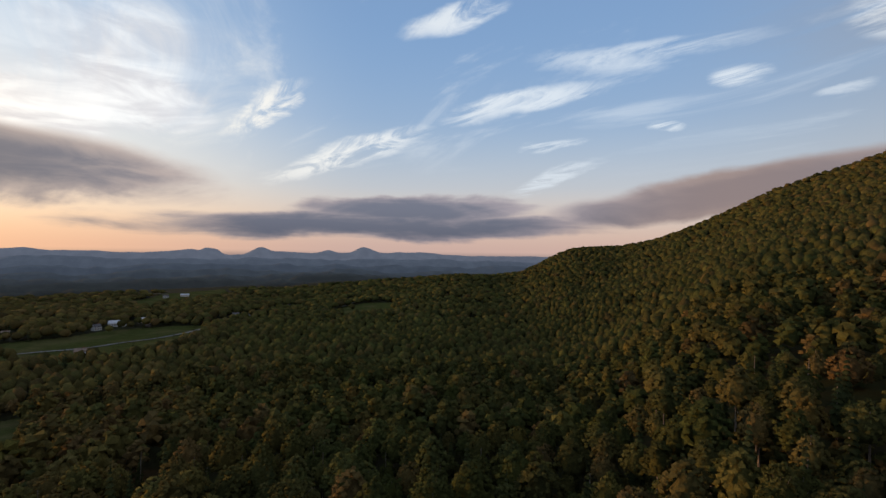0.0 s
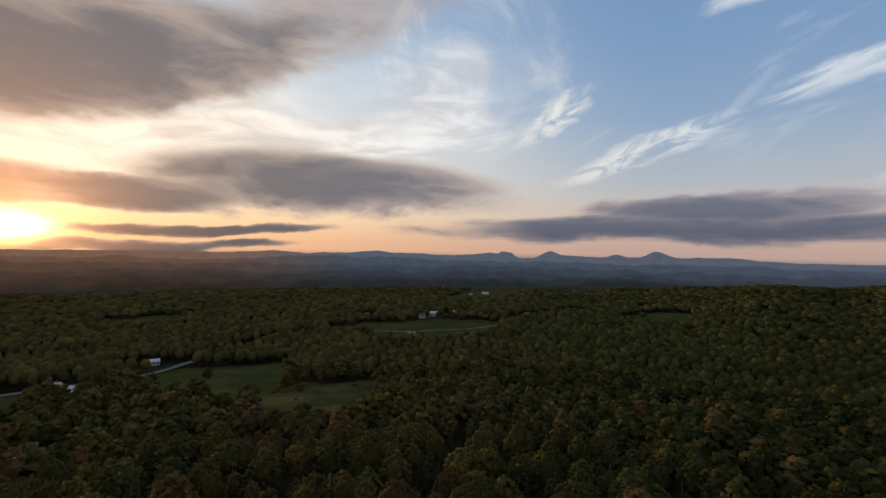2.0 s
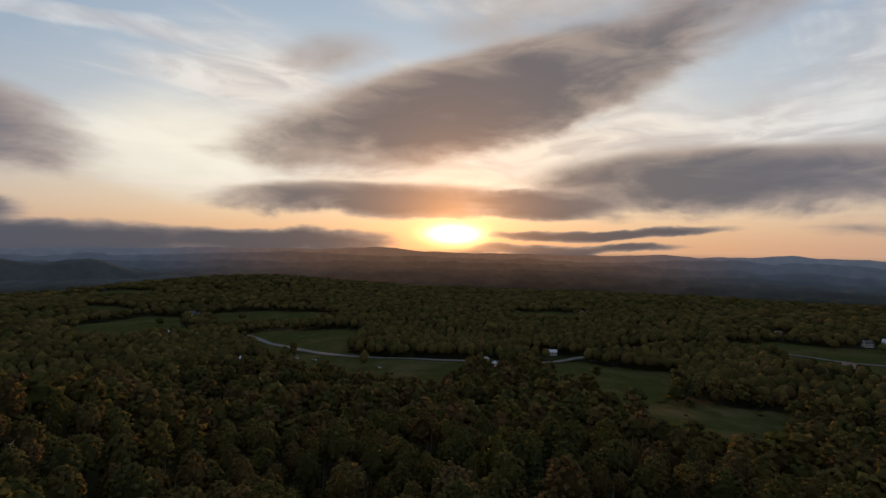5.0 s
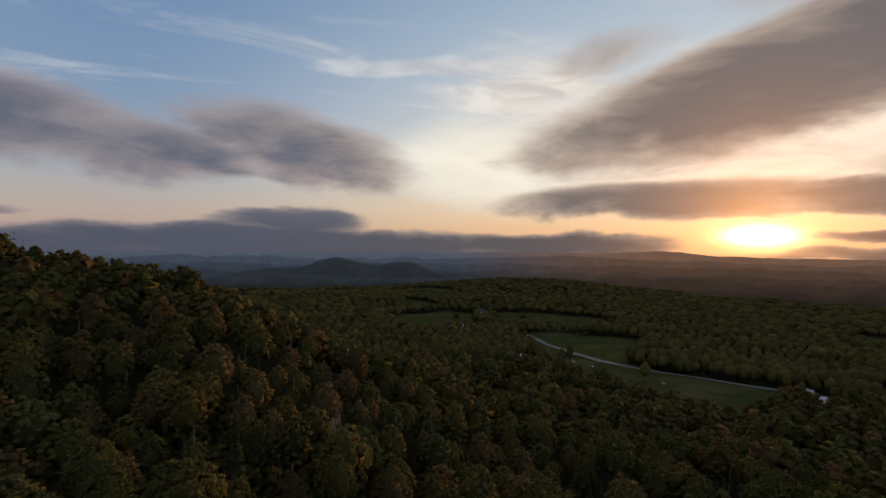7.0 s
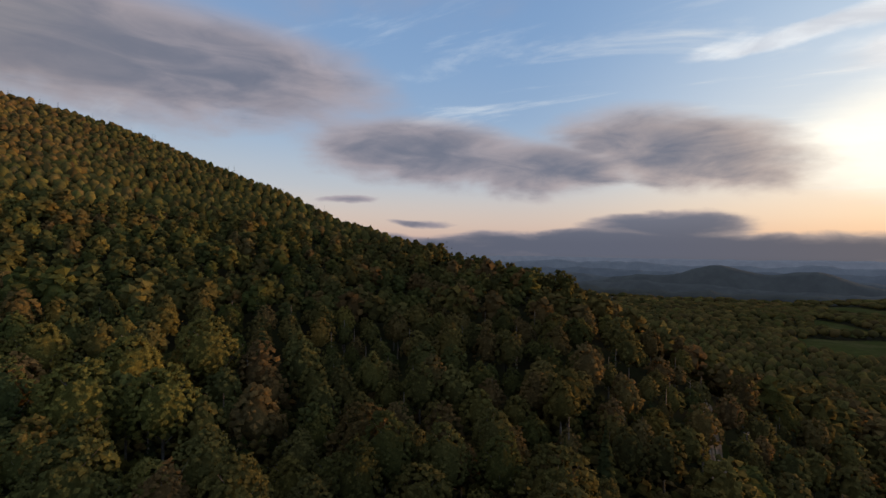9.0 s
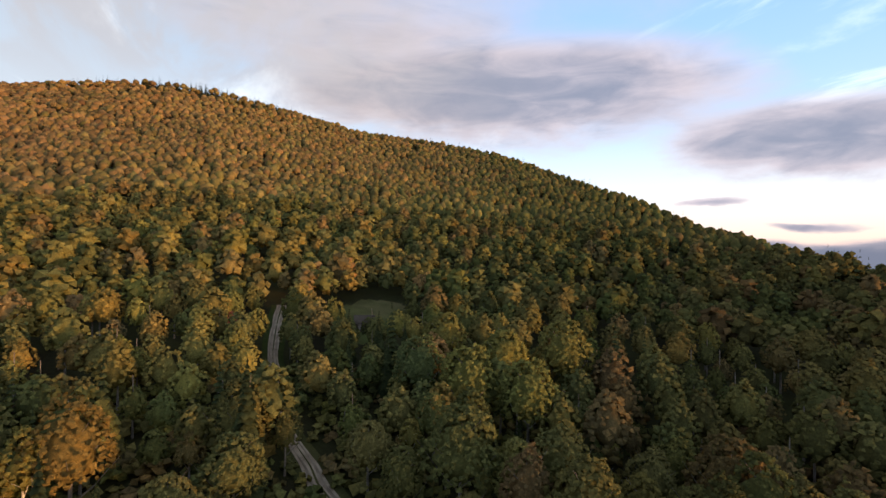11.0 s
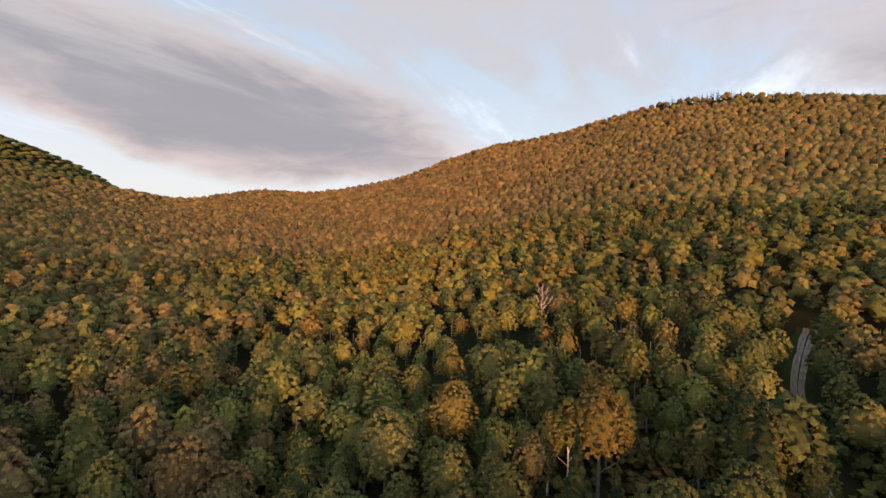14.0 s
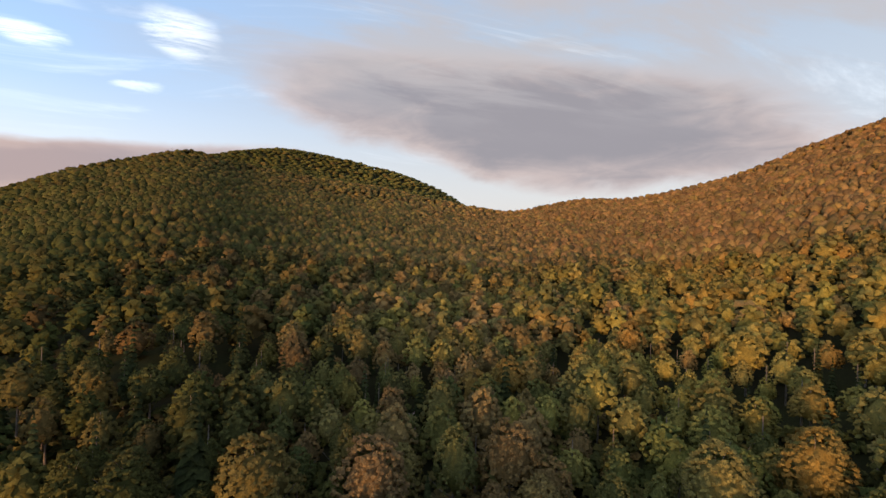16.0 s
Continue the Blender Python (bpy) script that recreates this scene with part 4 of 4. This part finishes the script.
def named(c):
    if c[0] > 1.9 * c[1]:
        return "broad-crowned maple in rusty red autumn leaf"
    if c[0] > 1.25 * c[1]:
        return "broad-crowned maple in golden brown autumn leaf"
    if c[0] > 0.8 * c[1]:
        return "broad-crowned maple in olive and yellow leaf"
    return "broad-crowned maple in dark green leaf"


near = scatter(NEAR_IN, NEAR_OUT + 8, 8.3, RNG)
near = near[np.argsort(np.hypot(near[:, 0], near[:, 1]))]
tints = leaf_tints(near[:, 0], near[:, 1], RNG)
for i, (x, y, _) in enumerate(near[:290]):
    q = RNG.random()
    turn, size = RNG.random() * 360, 0.72 + 0.62 * RNG.random() ** 1.5
    if q < 0.06:
        stand(FIRS[i % 2], x, y, size, turn)
    elif q < 0.13:
        stand(BIRCHES[i % 2], x, y, size, turn, tints[i])
    else:
        stand(DECIDUOUS[int(RNG.random() * 7)], x, y, size, turn, tints[i], named(tints[i]))
BARE = []
for k, (tall, mat, word) in enumerate(((13, DEADWOOD, "bare dead tree with pale pinkish branches"), (9, BIRCH, "leaning pale dead birch snag"))):
    ob = new("dead_tree")
    tr = new("trunk", mesh_of("trunk", *trunk(RNG, tall, 0.2, 20 - 12 * k, 3.0 - k, 0.22, 11 - 8 * k), mat, True))
    tr.parent = ob
    tagged(ob, word, "tree", "bare trees")
    BARE.append(ob)
stand(BARE[0], S * 98.7, S * -61.5, 1.5, 20)
stand(BARE[0], S * 71, S * 26, 0.85, 200, label="bare dead tree with grey-brown branches")
stand(BARE[1], S * -82, S * -47, 1.3, 100)
stand(DECIDUOUS[6], S * 64.5, S * -84.4, 0.85, 10, (0.20, 0.075, 0.045), "thin maple in red-brown dying leaf beside the track")
stand(BIRCHES[0], S * 49.9, S * -35.7, 1.05, 0, (0.13, 0.11, 0.03), "tall birch with sunlit pale trunk and olive leaves")
stand(BIRCHES[1], S * 51.8, S * -34.0, 1.0, 90, (0.14, 0.11, 0.03), "tall birch with sunlit pale trunk and olive leaves")
for az, r, size, kind, tint in ((190, 72, 1.35, 4, (0.115, 0.111, 0.032)), (186, 82, 1.4, 1, (0.121, 0.112, 0.032)), (183, 70, 1.3, 4, (0.105, 0.105, 0.031)),
                                (193, 92, 1.35, 1, (0.115, 0.105, 0.031)), (179, 86, 1.4, 4, (0.115, 0.105, 0.031)), (196, 80, 1.2, 4, (0.070, 0.083, 0.032))):
    stand(DECIDUOUS[kind], -S * r * math.sin(radians(az)), S * r * math.cos(radians(az)), size, az, tint, "large spreading maple in yellow-green leaf")
for x, y, size in ((36, -79, 0.95), (33, -86, 1.05), (41, -90, 0.9), (29, -80, 0.85), (30, -93, 0.9)):
    stand(FIRS[int(x) % 2], S * x, S * y, size, 37 * x, label="dark green hemlock beside the forest track")
near_edge = float(np.hypot(*near[min(290, len(near) - 1), :2]))
for ob in (*DECIDUOUS, *FIRS, *BIRCHES, *BARE):
    for c in ob.children_recursive:
        bpy.data.objects.remove(c)
    bpy.data.objects.remove(ob)

# the wood farther off
SHRUB = []
woods = new("woodland")
tagged(woods, "mixed autumn woodland of close-set trees covering the slopes", "forest", kind="stuff")
MIDDLE = [crown(RNG, 13 + 1.2 * (k % 3), 3.6 + 0.4 * (k % 3), 84, 1, 0.27, 0.22, 0.5 + 0.4 * (k % 3)) for k in range(8)]
MIDDLE.append(fir_crown(RNG, 16, 2.5, 14, 7))
FURTHER = [crown(RNG, 12.5 + k % 3, 3.6 + 0.3 * (k % 3), 17, 1, 0.40, 0.20, 0.4 + 0.3 * (k % 4)) for k in range(10)]
FURTHER.append(fir_crown(RNG, 16, 2.5, 6, 5))
FAR = [crown(RNG, 12.5 + 0.6 * (k % 3), 3.9, 0, 0, 0, 0.16, 0.3 + 0.3 * (k % 3)) for k in range(12)]
FAR.append(fir_crown(RNG, 17.5, 2.6, 7, 6))


def wood(name, spots, shapes, label):
    spots = spots[not_hidden(spots)]
    r = RNG
    kinds = len(shapes) - 1
    fir = conifers(spots[:, 0], spots[:, 1], r) if shapes is not SHRUB else np.zeros(len(spots), bool)
    pick = np.where(fir, kinds, (r.random(len(spots)) * kinds).astype(int))
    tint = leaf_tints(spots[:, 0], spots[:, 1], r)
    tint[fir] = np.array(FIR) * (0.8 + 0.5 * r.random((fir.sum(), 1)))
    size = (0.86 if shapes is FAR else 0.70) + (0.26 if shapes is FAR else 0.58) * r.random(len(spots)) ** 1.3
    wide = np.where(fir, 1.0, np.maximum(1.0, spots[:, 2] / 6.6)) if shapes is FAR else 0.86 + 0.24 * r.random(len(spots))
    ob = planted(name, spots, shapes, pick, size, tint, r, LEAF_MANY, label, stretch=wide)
    ob.parent = woods
    return spots


inner = wood("crowns", scatter(8, NEAR_IN - 3, 8.5, RNG), MIDDLE, "leafy crowns of the wood below")
mid = scatter(near_edge + 3, 165, 8.2, RNG)
wood("crowns", mid, MIDDLE, "green and golden crowns of the middle slopes")
wood("crowns", scatter(169, 350, 8.0, RNG), FURTHER, "green, yellow and rusty crowns of the slopes")
wood("crowns", scatter(354, 1350, 7.6, RNG, 140, 350, 0.0125), FAR, "rusty and olive crowns of the upper slopes")
wood("crowns", scatter(354, 1330, 8.0, RNG, -10, 140, 0.0165), FAR, "dark crowns of the valley woods")
wood("crowns", scatter(1330, 1560, 8.0, RNG, 84, 116, 0.018), FAR, "dark distant crowns of the wooded rise")
wood("crowns", scatter(1310, 2360, 8.0, RNG, 272, 350, 0.0135), FAR, "dark green crowns of the farther hill")
SHRUB = [crown(RNG, 2.6, 1.6, 5, 2, 0.22, 0.0, 0.3, 0) for k in range(4)]
low = scatter(30, 130, 3.5, RNG, hedge=True)
wood("undergrowth", low, SHRUB, "low green shrubs and saplings under the trees")
Vs, Fs, n = [], [], 0
stem = rod([(0, 0, -0.3), (0, 0, 5), (0.1, 0.1, 12)], [0.26, 0.2, 0.08], 4)
for x, y, _ in mid[::2]:
    Vs.append(stem[0] + np.array([x + 0.6 * math.sin(x), y + 0.6 * math.cos(y), float(height(x, y))]))
    Fs.append(stem[1] + n)
    n += len(stem[0])
ob = tagged(new("trunks", mesh_of("trunks", np.concatenate(Vs), np.concatenate(Fs), BARK, True)), "grey trunks", kind="stuff")
ob.parent = woods


# ---- farms and single things ----
def part(name, bm, mat, parent, label=""):
    me = bpy.data.meshes.new(name)
    bm.to_mesh(me)
    bm.free()
    me.materials.append(mat)
    ob = new(name, me)
    ob.parent = parent
    if label:
        ob["label"] = label
    return ob


def block(bm, x0, x1, y0, y1, z0, z1):
    made = bmesh.ops.create_cube(bm, size=1.0, matrix=Matrix.Translation(((x0 + x1) / 2, (y0 + y1) / 2, (z0 + z1) / 2))
                                 @ Matrix.Diagonal((x1 - x0, y1 - y0, z1 - z0, 1)))
    return made["verts"]


def gable(bm, x0, x1, half, eave, ridge, base=0.0):
    """Walls with a gable at each end."""
    prof = [(-half, base), (half, base), (half, eave), (0, ridge), (-half, eave)]
    a = [bm.verts.new((x0, y, z)) for y, z in prof]
    b = [bm.verts.new((x1, y, z)) for y, z in prof]
    bm.faces.new(a[::-1]), bm.faces.new(b)
    for i in range(5):
        bm.faces.new((a[i], a[(i + 1) % 5], b[(i + 1) % 5], b[i]))
    bmesh.ops.recalc_face_normals(bm, faces=bm.faces)


def slopes(bm, x0, x1, half, eave, ridge, over=0.4, thick=0.18):
    k = (ridge - eave) / half
    for s in (-1, 1):
        y1, z1 = s * (half + over), eave - k * over
        pts = [(0, ridge + 0.02), (y1, z1 + 0.02), (y1, z1 + thick), (0, ridge + thick)]
        a = [bm.verts.new((x0 - over, y, z)) for y, z in pts]
        b = [bm.verts.new((x1 + over, y, z)) for y, z in pts]
        bm.faces.new(a), bm.faces.new(b[::-1])
        for i in range(4):
            bm.faces.new((a[i], b[i], b[(i + 1) % 4], a[(i + 1) % 4]))
    bmesh.ops.recalc_face_normals(bm, faces=bm.faces)


def house(name, x, y, turn, long, deep, eave, ridge, wall, roof, label, panes=3, storeys=1, chimney=True, wing=0.0, lift=0.6):
    ob = tagged(new(name), label, "house" if "house" in name else "barn", "buildings of the valley")
    x, y = S * x, S * y
    long, deep, eave, ridge = long * 0.78, deep * 0.82, eave * 0.88, ridge * 0.88
    ob.matrix_world = Matrix.Translation((x, y, float(height(x, y)) + lift)) @ pose(0, 0, 0, 0, 0, turn)
    h = deep / 2
    bm = bmesh.new()
    gable(bm, -long / 2, long / 2, h, eave, ridge, -1.5)
    part("wall", bm, wall, ob)
    bm = bmesh.new()
    slopes(bm, -long / 2, long / 2, h, eave, ridge)
    part("roof", bm, roof, ob)
    if wing:
        bm = bmesh.new()
        gable(bm, long / 2 - 0.2, long / 2 + wing, h * 0.7, eave * 0.75, ridge * 0.72, -1.5)
        w = part("wing", bm, wall, ob)
        bm = bmesh.new()
        slopes(bm, long / 2 - 0.2, long / 2 + wing, h * 0.7, eave * 0.75, ridge * 0.72, 0.3)
        part("wing_roof", bm, roof, w)
    for s in (-1, 1):
        for k in range(panes):
            for f in range(storeys):
                cx = -long / 2 + long * (k + 0.5) / panes
                if f == 0 and k == panes // 2 and s == 1:
                    bm = bmesh.new()
                    block(bm, cx - 0.5, cx + 0.5, s * (h + 0.03) - 0.05, s * (h + 0.03) + 0.05, 0.0, 2.1)
                    part("door", bm, WEATHERED, ob, "plain wooden door")
                    continue
                z = 0.9 + 2.7 * f
                bm = bmesh.new()
                block(bm, cx - 0.6, cx + 0.6, s * (h + 0.02) - 0.05, s * (h + 0.02) + 0.05, z - 0.1, z + 1.5)
                w = part("window", bm, WHITE if wall is not WHITE else WEATHERED, ob)
                bm = bmesh.new()
                block(bm, cx - 0.48, cx + 0.48, s * (h + 0.06) - 0.03, s * (h + 0.06) + 0.03, z, z + 1.38)
                part("pane", bm, PANE, w)
    for s in (-1, 1):
        bm = bmesh.new()
        e = s * (long / 2 + 0.03) if not (wing and s == 1) else -long / 2 - 0.03
        if wing and s == 1:
            bm.free()
            continue
        block(bm, e - 0.04, e + 0.04, -0.5, 0.5, eave * 0.85, eave * 0.85 + 1.2)
        part("gable_window", bm, PANE, ob)
    if chimney:
        bm = bmesh.new()
        block(bm, long * 0.18, long * 0.18 + 0.8, -0.4, 0.4, ridge - 0.8, ridge + 1.1)
        block(bm, long * 0.18 - 0.08, long * 0.18 + 0.88, -0.48, 0.48, ridge + 0.95, ridge + 1.1)
        part("chimney", bm, BRICK, ob)
    return ob


house("barn", -285, -50, 62, 17, 11, 4.2, 7.6, CREAM, TIN, "long pale barn with a tin roof beside the meadow", 4, 1, False)
house("farmhouse", -255, 79, 40, 12, 8, 5.2, 8.4, WHITE, TIN, "white two-storey farmhouse with a tin roof by the lane", 3, 2, True, 7)
house("shed", -247, 84, 75, 7, 5, 2.6, 4.2, WHITE, TIN, "small white shed beside the farmhouse", 2, 1, False)
house("ranch_house", -299, 140, 70, 14, 8, 2.9, 4.8, WHITE, TIN, "low white house beside the lane", 4, 1, False)
house("shed", -306, -26, 20, 6, 4, 2.4, 3.6, WHITE, SHINGLE, "small white shed in the roadside meadow", 1, 1, False)
house("dairy_barn", -315, 462, 20, 24, 11, 4.5, 8.0, WHITE, TIN, "long white dairy barn with a bright tin roof", 6, 1, False)
house("dairy_barn", -303, 486, 25, 18, 10, 4.2, 7.4, CREAM, TIN, "pale dairy barn with a tin roof behind the yard", 5, 1, False)
house("farmhouse", -318, 438, 70, 11, 8, 5.2, 8.2, WHITE, SHINGLE, "white farmhouse with a dark roof at the field", 3, 2, True)
house("shed", -290, 470, 0, 8, 6, 2.8, 4.6, WEATHERED, RUST_ROOF, "weathered board shed with a rusty roof", 2, 1, False)
house("farmhouse", -459, 790, 30, 14, 9, 5.2, 8.2, WHITE, SHINGLE, "white farmhouse on the far field", 3, 2, True)
house("barn", -436, 806, 20, 22, 10, 4.4, 7.4, CREAM, TIN, "pale barn on the far field", 5, 1, False)
house("cottage_house", -223, 494, 60, 10, 8, 3.0, 6.2, CREAM, SHINGLE, "cream cottage at the wood's edge", 3, 1, True)
house("cottage_house", -226, 522, 15, 11, 8, 5.0, 7.8, WEATHERED, SHINGLE, "brown two-storey house at the wood's edge", 3, 2, True)
house("cottage_house", -204, 558, 15, 11, 8, 3.2, 6.4, WEATHERED, SHINGLE, "brown house among the trees", 3, 1, True)
house("cabin_house", -251, 331, 30, 12, 8, 3.2, 6.0, WEATHERED, RUST_ROOF, "weathered cabin with a rusty roof by the lane", 3, 1, True)
house("shed", -242, 322, 60, 6, 4, 2.4, 3.8, WHITE, TIN, "small white shed by the lane", 1, 1, False)
house("cottage_house", -199, 610, 50, 10, 8, 3.2, 6.2, WHITE, SHINGLE, "white cottage among the trees", 3, 1, True)
house("cottage_house", -527, 284, 50, 12, 8, 3.2, 6.2, WHITE, SHINGLE, "white house on the distant field", 3, 1, True)
house("cabin_house", -150, 100, 15, 9, 6, 2.8, 5.0, WEATHERED, TIN, "small cabin with a pale roof at the pasture", 2, 1, True)
house("cottage_house", -370, 402, 50, 12, 8, 3.2, 6.2, CREAM, RUST_ROOF, "cream house with a rusty roof by the field", 3, 1, True)
house("farmhouse", -547, -153, 100, 13, 9, 5.4, 9.2, WHITE, SHINGLE, "tall white farmhouse on the upper pasture", 3, 2, True, 6)
house("shed", -438, -139, 70, 7, 5, 2.6, 4.0, WHITE, TIN, "small white shed at the pasture's edge", 2, 1, False)
house("farmhouse", -1003, -443, 70, 14, 9, 5.2, 8.2, WHITE, SHINGLE, "white farmhouse far down the valley", 3, 2, True)
house("barn", -1045, -792, 40, 24, 11, 4.8, 8.0, WHITE, TIN, "large white barn far down the valley", 5, 1, False)
house("cabin_house", 46, -110, 25, 8, 6, 2.6, 5.0, DARK_BOARDS, DARK_BOARDS, "dark weathered cabin at the forest clearing", 2, 1, False, 0.0, 0.3)


def car(x, y, turn, label):
    ob = tagged(new("parked_car"), label, "car", "cars by the lane")
    x, y = S * x, S * y
    ob.matrix_world = Matrix.Translation((x, y, float(height(x, y)) + 0.75)) @ pose(0, 0, 0, 0, 0, turn)
    bm = bmesh.new()
    block(bm, -2.1, 2.1, -0.88, 0.88, 0.35, 0.95)
    bmesh.ops.bevel(bm, geom=bm.edges[:], offset=0.14, segments=2, affect="EDGES")
    body = part("body", bm, PAINT, ob)
    bm = bmesh.new()
    for v in block(bm, -1.4, 1.0, -0.78, 0.78, 0.93, 1.48):
        if v.co.z > 1.2:
            v.co.x *= 0.72
            v.co.y *= 0.86
    part("cabin", bm, PANE, body)
    for sx in (-1.3, 1.3):
        for sy in (-0.82, 0.82):
            bm = bmesh.new()
            bmesh.ops.create_cone(bm, cap_ends=True, segments=14, radius1=0.33, radius2=0.33, depth=0.22,
                                  matrix=Matrix.Translation((sx, sy, 0.33)) @ pose(0, 0, 0, 90, 0, 0))
            part("wheel", bm, RUBBER, ob)


car(-293, -14, 40, "white car parked in the roadside meadow")
car(-262, 22, 10, "pale car parked beside the lane")
car(-240, 328, 60, "white car parked by the cabin")


def mast(x, y, tall):
    """Lattice mast with a few antennas, on the far hill."""
    ob = tagged(new("radio_mast"), "thin grey lattice radio mast on the wooded hilltop", "radio mast")
    ob.matrix_world = Matrix.Translation((x, y, float(height(x, y)) - 1))
    legs = [(math.cos(a), math.sin(a)) for a in (0.3, 2.4, 4.5)]
    for cx, cy in legs:
        part_np("leg", rod([(cx * 1.6, cy * 1.6, 0), (cx * 0.7, cy * 0.7, tall)], [0.3, 0.26], 5), STEEL, ob)
    for k in range(8):
        z0, z1 = tall * k / 8, tall * (k + 1) / 8
        for i in range(3):
            (ax, ay), (bx, by) = legs[i], legs[(i + 1) % 3]
            s0, s1 = 1.6 - 0.9 * k / 8, 1.6 - 0.9 * (k + 1) / 8
            part_np("brace", rod([(ax * s0, ay * s0, z0), (bx * s1, by * s1, z1)], [0.14, 0.14], 4), STEEL, ob)
    for z in (0.98, 0.86, 0.78):
        part_np("antenna", rod([(1.1, 0.4, tall * z - 1.6), (1.1, 0.4, tall * z + 1.6)], [0.45, 0.45], 6), WHITE, ob)
    part_np("spire", rod([(0, 0, tall * 0.97), (0, 0, tall + 6)], [0.25, 0.1], 5), STEEL, ob)


def part_np(name, shape, mat, parent):
    ob = new(name, mesh_of(name, *shape, mat))
    ob.parent = parent
    return ob


mast(S * 1480 * math.sin(radians(61.7)), S * 1480 * math.cos(radians(61.7)), 48)
